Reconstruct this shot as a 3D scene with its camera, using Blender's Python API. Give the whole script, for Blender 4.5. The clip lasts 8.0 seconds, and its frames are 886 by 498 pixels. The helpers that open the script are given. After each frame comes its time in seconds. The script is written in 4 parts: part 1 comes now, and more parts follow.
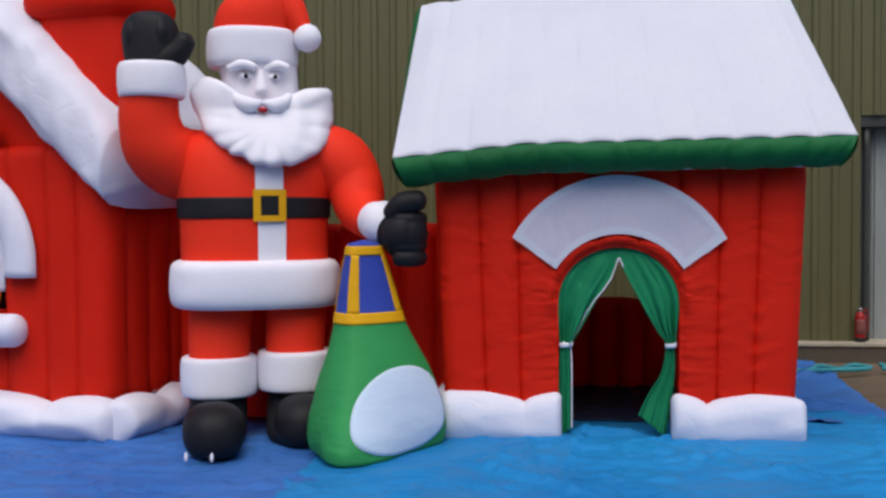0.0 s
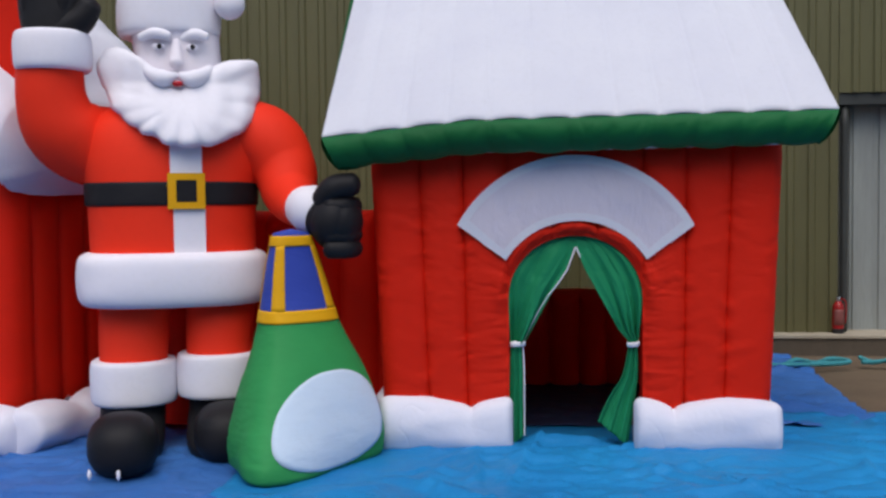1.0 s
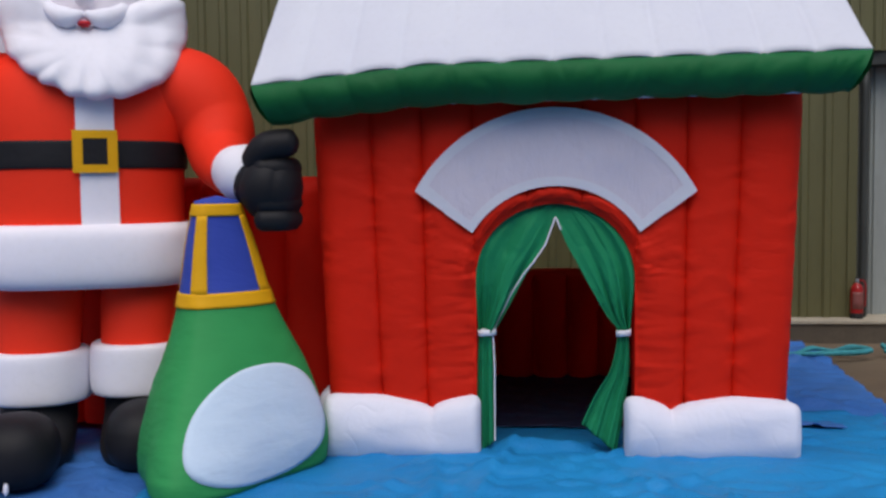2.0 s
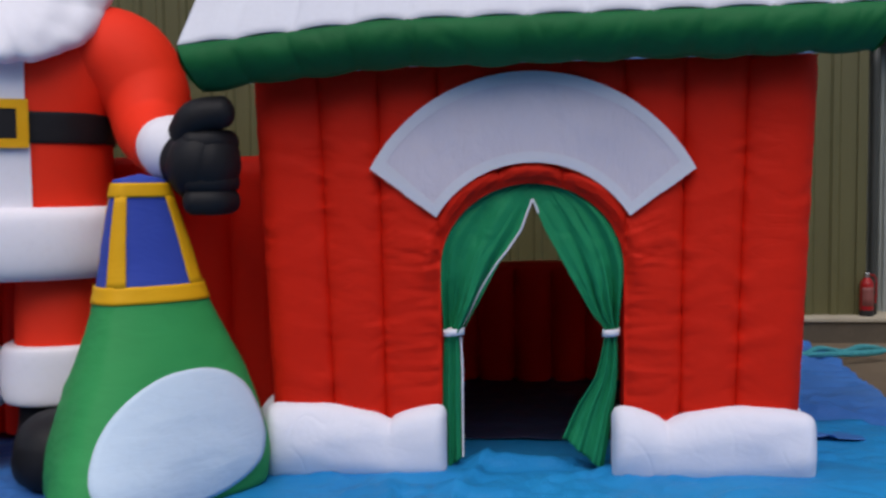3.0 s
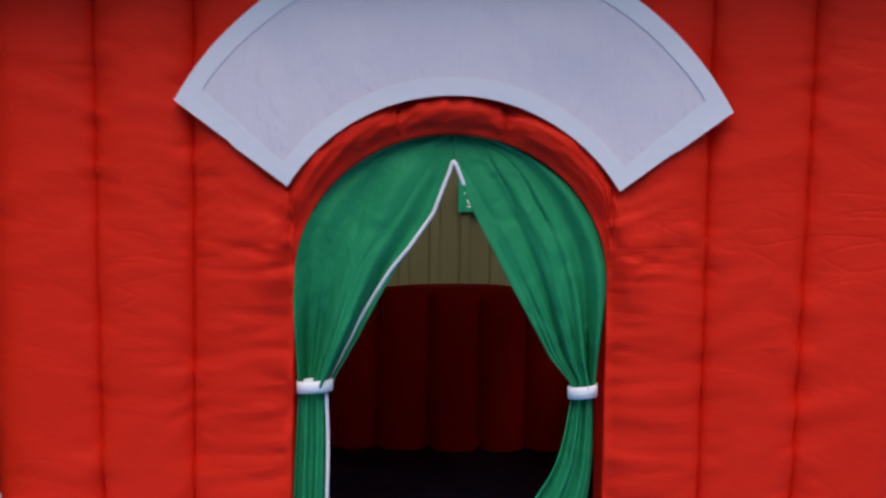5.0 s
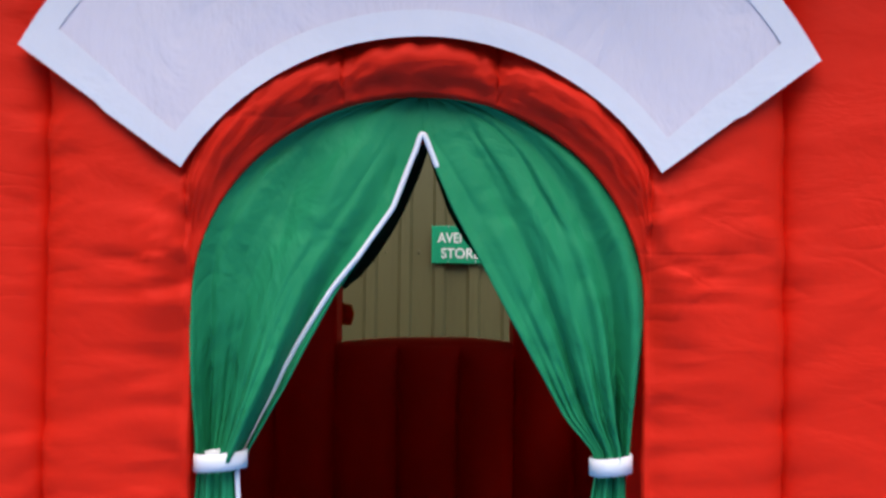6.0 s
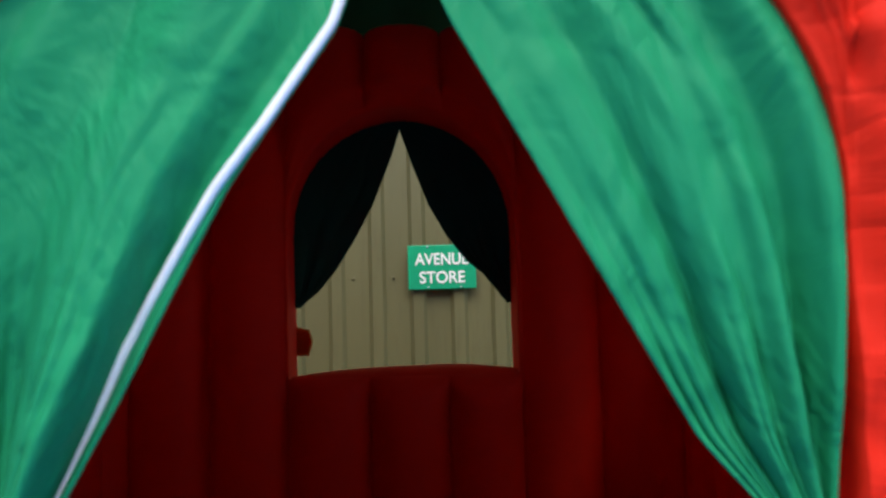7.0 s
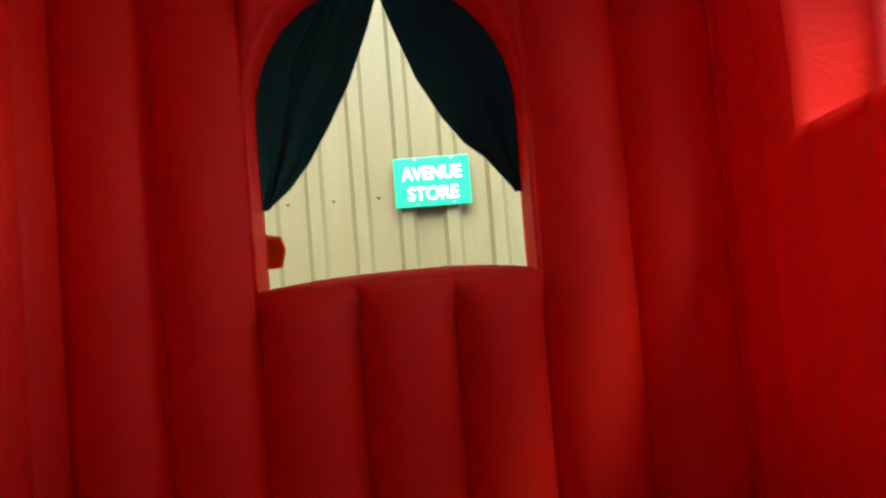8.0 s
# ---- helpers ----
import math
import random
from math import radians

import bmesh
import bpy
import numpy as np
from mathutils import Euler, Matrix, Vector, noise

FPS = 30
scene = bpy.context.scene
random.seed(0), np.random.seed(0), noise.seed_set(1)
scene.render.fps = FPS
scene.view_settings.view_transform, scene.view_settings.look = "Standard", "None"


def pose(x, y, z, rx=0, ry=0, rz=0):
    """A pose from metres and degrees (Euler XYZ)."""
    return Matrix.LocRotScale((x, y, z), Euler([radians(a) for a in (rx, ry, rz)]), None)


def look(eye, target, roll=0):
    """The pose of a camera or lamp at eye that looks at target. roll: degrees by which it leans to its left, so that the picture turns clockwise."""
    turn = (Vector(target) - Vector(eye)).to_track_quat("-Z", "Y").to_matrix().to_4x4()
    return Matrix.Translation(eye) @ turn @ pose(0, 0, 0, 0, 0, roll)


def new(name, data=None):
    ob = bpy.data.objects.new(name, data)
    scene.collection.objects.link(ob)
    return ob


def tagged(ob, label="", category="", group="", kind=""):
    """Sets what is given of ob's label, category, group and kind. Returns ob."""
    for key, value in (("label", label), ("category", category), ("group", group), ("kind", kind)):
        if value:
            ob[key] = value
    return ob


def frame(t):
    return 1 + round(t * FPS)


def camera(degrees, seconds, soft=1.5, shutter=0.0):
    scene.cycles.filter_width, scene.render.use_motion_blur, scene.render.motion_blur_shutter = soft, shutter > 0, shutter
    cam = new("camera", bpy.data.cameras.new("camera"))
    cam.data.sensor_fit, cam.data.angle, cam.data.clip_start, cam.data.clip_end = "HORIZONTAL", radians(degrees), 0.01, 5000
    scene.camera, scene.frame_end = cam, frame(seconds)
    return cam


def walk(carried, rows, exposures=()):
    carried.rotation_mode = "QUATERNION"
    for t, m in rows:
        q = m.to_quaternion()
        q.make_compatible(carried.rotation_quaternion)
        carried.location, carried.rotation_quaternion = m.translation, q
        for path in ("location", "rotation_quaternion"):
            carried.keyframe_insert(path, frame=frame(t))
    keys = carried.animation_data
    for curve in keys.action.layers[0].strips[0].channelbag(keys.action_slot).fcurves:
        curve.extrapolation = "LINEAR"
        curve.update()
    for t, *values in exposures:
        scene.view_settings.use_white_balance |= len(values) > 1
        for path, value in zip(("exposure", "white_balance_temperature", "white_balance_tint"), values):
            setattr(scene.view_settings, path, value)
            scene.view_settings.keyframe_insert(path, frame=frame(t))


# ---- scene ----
cam = camera(47.2, 8.0, 2.6, 0.4)
PATH = [
    (0, (-0.381, -6.705, 1.482), (-0.611, -4.719, 1.423), -0.3),
    (0.5, (-0.3, -6.363, 1.5), (-0.502, -4.375, 1.429), -0.5),
    (1, (-0.228, -5.997, 1.477), (-0.412, -4.008, 1.391), -0.6),
    (1.5, (-0.161, -5.576, 1.416), (-0.34, -3.586, 1.316), -0.6),
    (2.8, (0.021, -4.398, 1.309), (-0.199, -2.415, 1.168), -0.6),
    (3, (0.018, -4.349, 1.284), (-0.166, -2.362, 1.16), -0.6),
    (3.5, (-0.008, -3.936, 1.249), (-0.148, -1.941, 1.232), -0.3),
    (4, (-0.006, -3.454, 1.164), (-0.117, -1.457, 1.194), -0.1),
    (4.5, (0.007, -2.976, 1.085), (-0.065, -0.977, 1.088), 0.4),
    (4.7, (0.029, -2.787, 1.075), (-0.035, -0.789, 1.032), 0.7),
    (5.8, (0.035, -1.921, 0.953), (0.042, 0.078, 0.996), 0.9),
    (6, (0.034, -1.752, 0.924), (0.039, 0.245, 1.033), 0.7),
    (6.5, (0.01, -1.321, 0.874), (0.072, 0.668, 1.072), -1.2),
    (7, (0.017, -0.844, 0.797), (0.073, 1.143, 1.022), -1.7),
    (7.2, (0.02, -0.7, 0.792), (0.067, 1.289, 1.002), -1.1),
    (7.4, (-0.003, -0.55, 0.771), (0.052, 1.44, 0.965), -3.6),
    (7.5, (-0.013, -0.44, 0.757), (0.045, 1.552, 0.927), -4.3),
    (7.8, (-0.019, -0.364, 0.72), (0.059, 1.631, 0.839), -4.4),
    (8, (-0.01, -0.297, 0.663), (0.072, 1.696, 0.802), -4.7),
]
walk(cam, [(t, look(eye, target, roll)) for t, eye, target, roll in PATH],
     exposures=[(0, 0.0, 6750, 14), (3.5, -0.12, 6750, 14), (4.5, -0.02, 6800, 14), (6, 0.76, 6850, 14), (7, 1.12, 6700, 11), (7.4, 1.7, 6700, 12), (8, 3.28, 6700, 12)])

# ---------------------------------------------------------------- world and light
world = bpy.data.worlds.new("sky")
scene.world = world
world.use_nodes = True
wn = world.node_tree
sky = wn.nodes.new("ShaderNodeTexSky")
sky.sky_type = "NISHITA"
sky.sun_disc = False
sky.sun_elevation = radians(60)
sky.sun_rotation = radians(178)
sky.air_density, sky.dust_density, sky.ozone_density = 1.0, 1.5, 2.0
wn.nodes["Background"].inputs["Strength"].default_value = 0.14
wn.links.new(sky.outputs[0], wn.nodes["Background"].inputs["Color"])

sun_data = bpy.data.lights.new("sun", "SUN")
sun_data.energy = 2.1
sun_data.angle = radians(60)
sun_data.color = (1.0, 0.97, 0.92)
sun = new("sun", sun_data)
sun.matrix_world = look((0.2, -5.3, 8.3), (0, 0, 0))


# ---------------------------------------------------------------- materials
def nodes_of(name):
    m = bpy.data.materials.new(name)
    m.use_nodes = True
    t = m.node_tree
    return m, t, t.nodes["Principled BSDF"]


def mixcol(t, fac, a, b):
    n = t.nodes.new("ShaderNodeMix")
    n.data_type = "RGBA"
    n.inputs["A"].default_value = (*a, 1) if isinstance(a, tuple) else (0, 0, 0, 1)
    n.inputs["B"].default_value = (*b, 1) if isinstance(b, tuple) else (0, 0, 0, 1)
    if not isinstance(a, tuple):
        t.links.new(a, n.inputs["A"])
    if not isinstance(b, tuple):
        t.links.new(b, n.inputs["B"])
    t.links.new(fac, n.inputs["Factor"])
    return n.outputs["Result"]


def noise_tex(t, scale, detail=3.0, rough=0.5, stretch=(1, 1, 1), distort=0.0):
    co = t.nodes.new("ShaderNodeTexCoord")
    mp = t.nodes.new("ShaderNodeMapping")
    mp.inputs["Scale"].default_value = stretch
    n = t.nodes.new("ShaderNodeTexNoise")
    n.inputs["Scale"].default_value = scale
    n.inputs["Detail"].default_value = detail
    n.inputs["Roughness"].default_value = rough
    n.inputs["Distortion"].default_value = distort
    t.links.new(co.outputs["Object"], mp.inputs["Vector"])
    t.links.new(mp.outputs[0], n.inputs["Vector"])
    return n.outputs["Fac"]


def ramp(t, fac, lo, hi):
    n = t.nodes.new("ShaderNodeMapRange")
    n.inputs["From Min"].default_value, n.inputs["From Max"].default_value = lo, hi
    t.links.new(fac, n.inputs["Value"])
    return n.outputs["Result"]


def bump(t, shader, *layers):
    last = None
    for height, strength, dist in layers:
        b = t.nodes.new("ShaderNodeBump")
        b.inputs["Strength"].default_value = strength
        b.inputs["Distance"].default_value = dist
        t.links.new(height, b.inputs["Height"])
        if last is not None:
            t.links.new(last, b.inputs["Normal"])
        last = b.outputs["Normal"]
    t.links.new(last, shader.inputs["Normal"])


def fabric(name, col, col2, rough=0.62, wrinkle=0.5, stretch=(1, 1, 3), glow=0.0, sheen=0.0, crease=0.0, run=(1, 1, 3.5)):
    """Coated polyester of an inflatable: soft wrinkles, a fine weave, faint dirt; glow is how much light it lets through."""
    m, t, p = nodes_of(name)
    big = noise_tex(t, 1.7, 4, 0.55)
    fine = noise_tex(t, 30, 3, 0.6)
    c = mixcol(t, ramp(t, big, 0.3, 0.7), col, col2)
    c2 = mixcol(t, ramp(t, fine, 0.5, 1.1), c, tuple(0.9 * v for v in col))
    t.links.new(c2, p.inputs["Base Color"])
    p.inputs["Roughness"].default_value = rough
    p.inputs["Sheen Weight"].default_value = sheen
    p.inputs["Specular IOR Level"].default_value = 0.18
    wr = noise_tex(t, 5.0, 4, 0.55, stretch, 0.6)
    wr2 = noise_tex(t, 16.0, 3, 0.6, stretch, 0.9)
    weave = noise_tex(t, 400, 1, 0.5)
    bump(t, p, (wr, wrinkle * 0.45, 0.05), (wr2, wrinkle * 0.16, 0.012), (weave, 0.04, 0.001))
    if crease > 0:
        ridge = noise_tex(t, 5.0, 0, 0.5, run, 0.3)
        mask = ramp(t, noise_tex(t, 2.6, 2, 0.5), 0.48, 0.7)
        off = t.nodes.new("ShaderNodeMath")
        off.operation = "SUBTRACT"
        t.links.new(ridge, off.inputs[0])
        off.inputs[1].default_value = 0.5
        size = t.nodes.new("ShaderNodeMath")
        size.operation = "ABSOLUTE"
        t.links.new(off.outputs[0], size.inputs[0])
        line = t.nodes.new("ShaderNodeMath")
        line.operation = "MULTIPLY"
        t.links.new(ramp(t, size.outputs[0], 0.06, 0.0), line.inputs[0])
        t.links.new(mask, line.inputs[1])
        first = p.inputs["Normal"].links[0].from_socket
        bp = t.nodes.new("ShaderNodeBump")
        bp.invert = True
        bp.inputs["Strength"].default_value = crease
        bp.inputs["Distance"].default_value = 0.012
        t.links.new(line.outputs[0], bp.inputs["Height"])
        t.links.new(first, bp.inputs["Normal"])
        t.links.new(bp.outputs[0], p.inputs["Normal"])
    if glow > 0:
        tr = t.nodes.new("ShaderNodeBsdfTranslucent")
        t.links.new(c2, tr.inputs["Color"])
        mx = t.nodes.new("ShaderNodeMixShader")
        mx.inputs[0].default_value = glow
        t.links.new(p.outputs[0], mx.inputs[1])
        t.links.new(tr.outputs[0], mx.inputs[2])
        t.links.new(mx.outputs[0], t.nodes["Material Output"].inputs["Surface"])
    return m


RED = fabric("red_fabric", (0.9, 0.026, 0.008), (0.82, 0.021, 0.006), 0.65, 0.3, (1, 1, 2.2), 0.29, 0.0, 0.13)
RED_SUIT = fabric("red_suit_fabric", (0.95, 0.042, 0.014), (0.9, 0.036, 0.012), 0.65, 0.15, (1, 1, 1), 0.05)
WHITE = fabric("white_fabric", (0.76, 0.77, 0.85), (0.7, 0.71, 0.81), 0.6, 0.3, (1, 1, 1.6), 0.0, 0.0, 0.2, (1.5, 1, 1))
ROOFWHITE = fabric("white_roof_fabric", (0.72, 0.74, 0.8), (0.67, 0.69, 0.77), 0.6, 0.2, (2.5, 1, 1), 0.1)
LINING = fabric("white_lining_fabric", (0.78, 0.78, 0.8), (0.74, 0.74, 0.77), 0.6, 0.2, (1, 1, 1), 0.4)
WHITE_SOFT = fabric("white_trim_fabric", (0.85, 0.84, 0.89), (0.81, 0.8, 0.86), 0.65, 0.15, (1, 1, 1))
MESHY = fabric("grey_white_panel_fabric", (0.63, 0.59, 0.67), (0.57, 0.53, 0.61), 0.75, 0.8, (1.6, 1, 0.7))
FLAP_EDGE = fabric("flap_border_fabric", (0.66, 0.66, 0.72), (0.6, 0.6, 0.67), 0.65, 0.3, (1, 1, 1))
GREEN = fabric("green_fabric", (0.005, 0.14, 0.04), (0.004, 0.1, 0.028), 0.6, 0.4, (1, 1, 1))
CURTAIN = fabric("green_curtain_cloth", (0.012, 0.34, 0.145), (0.008, 0.27, 0.11), 0.6, 1.2, (1.4, 1.4, 0.9), 0.28, 0.0, 0.16, (2.6, 1, 0.9))
# curtain green darkened in the colour for the unlit inner side
CURTAIN_UNLIT = fabric("shaded_green_curtain_cloth", (0.006, 0.07, 0.04), (0.004, 0.05, 0.028), 0.65, 0.4, (2, 2, 0.6), 0.08)
BAGGREEN = fabric("bag_green_fabric", (0.025, 0.28, 0.08), (0.02, 0.24, 0.065), 0.6, 0.35, (1, 1, 3))
BLUE = fabric("blue_fabric", (0.04, 0.075, 0.4), (0.03, 0.06, 0.33), 0.6, 0.3)
YELLOW = fabric("yellow_fabric", (0.78, 0.4, 0.008), (0.7, 0.35, 0.006), 0.6, 0.3)
BLACK = fabric("black_fabric", (0.017, 0.017, 0.019), (0.012, 0.012, 0.014), 0.55, 0.4, (1, 1, 1))
FACE = fabric("pale_face_fabric", (0.82, 0.78, 0.83), (0.78, 0.74, 0.8), 0.65, 0.1, (1, 1, 1))
LIP = fabric("red_lip_fabric", (0.5, 0.02, 0.03), (0.45, 0.02, 0.03), 0.5, 0.1)
PALEBLUE = fabric("pale_blue_patch_fabric", (0.55, 0.68, 0.8), (0.5, 0.63, 0.76), 0.6, 0.3)
ORANGE = fabric("orange_fabric", (0.75, 0.16, 0.008), (0.6, 0.12, 0.006), 0.65, 0.3, (1, 1, 1), 0.1)
PIPING = fabric("white_piping", (0.8, 0.8, 0.84), (0.7, 0.7, 0.76), 0.65, 0.2)
# near-black red: the shade inside the second house, put into the colour
INSIDE_SHADE = fabric("inside_shade_fabric", (0.02, 0.004, 0.004), (0.015, 0.003, 0.003), 0.8, 0.2)


def tarp_material(name, col, col2):
    m, t, p = nodes_of(name)
    big = noise_tex(t, 0.9, 5, 0.6)
    mid = noise_tex(t, 6, 5, 0.65)
    c = mixcol(t, ramp(t, big, 0.35, 0.68), col, col2)
    dust = mixcol(t, ramp(t, mid, 0.58, 0.95), c, tuple(min(1, v * 1.25 + 0.03) for v in col))
    t.links.new(dust, p.inputs["Base Color"])
    p.inputs["Roughness"].default_value = 0.5
    p.inputs["Specular IOR Level"].default_value = 0.2
    wr = noise_tex(t, 1.6, 5, 0.55, (1, 1, 1), 1.0)
    co = t.nodes.new("ShaderNodeTexCoord")
    warp = t.nodes.new("ShaderNodeTexNoise")
    warp.inputs["Scale"].default_value = 1.4
    add = t.nodes.new("ShaderNodeVectorMath")
    add.operation = "MULTIPLY_ADD"
    add.inputs[1].default_value = (0.5, 0.5, 0.5)
    cell = t.nodes.new("ShaderNodeTexVoronoi")
    cell.inputs["Scale"].default_value = 1.5
    cell.inputs["Randomness"].default_value = 1.0
    t.links.new(co.outputs["Object"], warp.inputs["Vector"])
    t.links.new(warp.outputs["Color"], add.inputs[0])
    t.links.new(co.outputs["Object"], add.inputs[2])
    t.links.new(add.outputs[0], cell.inputs["Vector"])
    wr2 = noise_tex(t, 12.0, 4, 0.6, (1, 1, 1), 1.5)
    bump(t, p, (wr, 0.6, 0.07), (cell.outputs["Distance"], 0.5, 0.06), (wr2, 0.12, 0.01))
    return m


TARP_LIGHT = tarp_material("cyan_blue_tarpaulin", (0.006, 0.185, 0.46), (0.01, 0.25, 0.55))
TARP_DARK = tarp_material("royal_blue_tarpaulin", (0.028, 0.125, 0.4), (0.05, 0.18, 0.49))
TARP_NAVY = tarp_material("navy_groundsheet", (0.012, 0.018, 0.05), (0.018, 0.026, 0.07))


def rough_material(name, col, col2, scale=3.0, rough=0.85, bumpy=0.5, metal=0.0, stretch=(1, 1, 1), spec=0.3):
    m, t, p = nodes_of(name)
    big = noise_tex(t, scale, 5, 0.6, stretch)
    fine = noise_tex(t, scale * 14, 4, 0.65, stretch)
    c = mixcol(t, ramp(t, big, 0.35, 0.7), col, col2)
    c2 = mixcol(t, ramp(t, fine, 0.5, 0.8), c, tuple(0.75 * v for v in col))
    t.links.new(c2, p.inputs["Base Color"])
    p.inputs["Roughness"].default_value = rough
    p.inputs["Metallic"].default_value = metal
    p.inputs["Specular IOR Level"].default_value = spec
    bump(t, p, (fine, bumpy, 0.01))
    return m


CLAD = rough_material("olive_painted_cladding", (0.114, 0.107, 0.043), (0.092, 0.087, 0.035), 0.8, 0.5, 0.05, 0.0, (3, 3, 0.35), 0.4)
GREY_PANEL = rough_material("weathered_grey_panel", (0.3, 0.33, 0.31), (0.23, 0.25, 0.235), 1.2, 0.6, 0.1, 0.0, (3, 3, 0.4))
GREY_FRAME = rough_material("dull_grey_steel", (0.22, 0.22, 0.2), (0.17, 0.17, 0.155), 1.5, 0.5, 0.1)
DARK_STEEL = rough_material("dark_drainpipe_metal", (0.05, 0.055, 0.05), (0.035, 0.038, 0.035), 2.0, 0.45, 0.1)
CONCRETE = rough_material("concrete", (0.42, 0.38, 0.29), (0.33, 0.29, 0.22), 2.0, 0.9, 0.4)
CONCRETE_DARK = rough_material("dark_concrete", (0.11, 0.09, 0.065), (0.08, 0.065, 0.048), 2.0, 0.9, 0.4)
GROUND = rough_material("brown_gravelly_yard", (0.17, 0.125, 0.08), (0.12, 0.09, 0.06), 1.6, 0.95, 0.8)
# red lowered so that the colour holds the shade it stands in
EXT_RED = rough_material("red_enamel", (0.32, 0.012, 0.012), (0.26, 0.01, 0.01), 6, 0.3, 0.03)
EXT_LABEL = rough_material("dull_pink_label", (0.24, 0.08, 0.07), (0.19, 0.06, 0.055), 8, 0.5, 0.05)
RUBBER = rough_material("black_rubber", (0.02, 0.02, 0.02), (0.015, 0.015, 0.015), 6, 0.6, 0.1)
SIGN_GREEN = rough_material("green_sign_enamel", (0.0, 0.3, 0.14), (0.0, 0.26, 0.12), 3, 0.4, 0.02)
SIGN_WHITE = rough_material("white_sign_lettering", (0.8, 0.8, 0.78), (0.72, 0.72, 0.7), 5, 0.5, 0.02)
ROPE = rough_material("teal_rope", (0.06, 0.38, 0.42), (0.04, 0.28, 0.33), 30, 0.8, 0.8)
STEEL = rough_material("bright_steel", (0.6, 0.6, 0.6), (0.5, 0.5, 0.5), 10, 0.3, 0.05, 0.9)


# ---------------------------------------------------------------- building helpers
class Shell:
    """Collects vertices and faces of one mesh, with a material per face."""

    def __init__(self):
        self.v, self.f, self.m = [], [], []

    def grid(self, fn, us, vs, mat=0, close_u=False, flip=False):
        base = len(self.v)
        nu, nv = len(us), len(vs)
        for b in vs:
            for a in us:
                self.v.append(tuple(fn(a, b)))
        for j in range(nv - 1):
            for i in range(nu if close_u else nu - 1):
                k = (i + 1) % nu
                q = [base + j * nu + i, base + j * nu + k, base + (j + 1) * nu + k, base + (j + 1) * nu + i]
                self.f.append(q[::-1] if flip else q)
                self.m.append(mat)
        return base

    def fan(self, ring, centre, mat=0, flip=False):
        c = len(self.v)
        self.v.append(tuple(centre))
        for i in range(len(ring)):
            q = [ring[i], ring[(i + 1) % len(ring)], c]
            self.f.append(q[::-1] if flip else q)
            self.m.append(mat)

    def mesh(self, name, mats, smooth=True):
        me = bpy.data.meshes.new(name)
        me.from_pydata(self.v, [], self.f)
        for m in mats:
            me.materials.append(m)
        me.polygons.foreach_set("material_index", self.m)
        me.polygons.foreach_set("use_smooth", [smooth] * len(self.f))
        me.update()
        bm = bmesh.new()
        bm.from_mesh(me)
        bmesh.ops.remove_doubles(bm, verts=bm.verts, dist=1e-5)
        bmesh.ops.recalc_face_normals(bm, faces=bm.faces)
        bm.to_mesh(me)
        bm.free()
        return me


def part(name, shell, mats, parent=None, label="", smooth=True, thick=0.0):
    mats = mats if isinstance(mats, (list, tuple)) else [mats]
    if isinstance(shell, Shell):
        me = shell.mesh(name, mats, smooth)
    else:
        me = bpy.data.meshes.new(name)
        bmesh.ops.recalc_face_normals(shell, faces=shell.faces)
        shell.to_mesh(me)
        shell.free()
        for m in mats:
            me.materials.append(m)
        if smooth:
            me.polygons.foreach_set("use_smooth", [True] * len(me.polygons))
    ob = new(name, me)
    if parent is not None:
        ob.parent = parent
    if thick:
        s = ob.modifiers.new("thickness", "SOLIDIFY")
        s.thickness, s.offset = thick, 0
    if label:
        tagged(ob, label)
    return ob


def thing(name, m, label, category, group="", kind=""):
    ob = new(name)
    ob.matrix_world = m
    ob.empty_display_size = 0.2
    return tagged(ob, label, category, group, kind)


def box(bm, x0, x1, y0, y1, z0, z1, bevel=0.0, seg=2):
    r = bmesh.ops.create_cube(bm, size=1.0)
    vs = r["verts"]
    for v in vs:
        v.co = Vector(((x0 + x1) / 2 + v.co.x * (x1 - x0), (y0 + y1) / 2 + v.co.y * (y1 - y0), (z0 + z1) / 2 + v.co.z * (z1 - z0)))
    if bevel:
        es = list({e for v in vs for e in v.link_edges})
        bmesh.ops.bevel(bm, geom=es, offset=bevel, segments=seg, profile=0.5, affect="EDGES")


def boxed(name, mat, parent, dims, bevel=0.01, label="", seg=2, smooth=False):
    bm = bmesh.new()
    box(bm, *dims, bevel, seg)
    return part(name, bm, mat, parent, label, smooth)


def lerp_keys(keys, n):
    """Catmull-Rom through rows of numbers."""
    k = np.array(keys, float)
    out = []
    for s in np.linspace(0, len(k) - 1, n):
        i = min(int(s), len(k) - 2)
        f = s - i
        p0, p1, p2, p3 = k[max(i - 1, 0)], k[i], k[i + 1], k[min(i + 2, len(k) - 1)]
        out.append(0.5 * (2 * p1 + (p2 - p0) * f + (2 * p0 - 5 * p1 + 4 * p2 - p3) * f * f + (3 * p1 - p0 - 3 * p2 + p3) * f ** 3))
    return np.array(out)


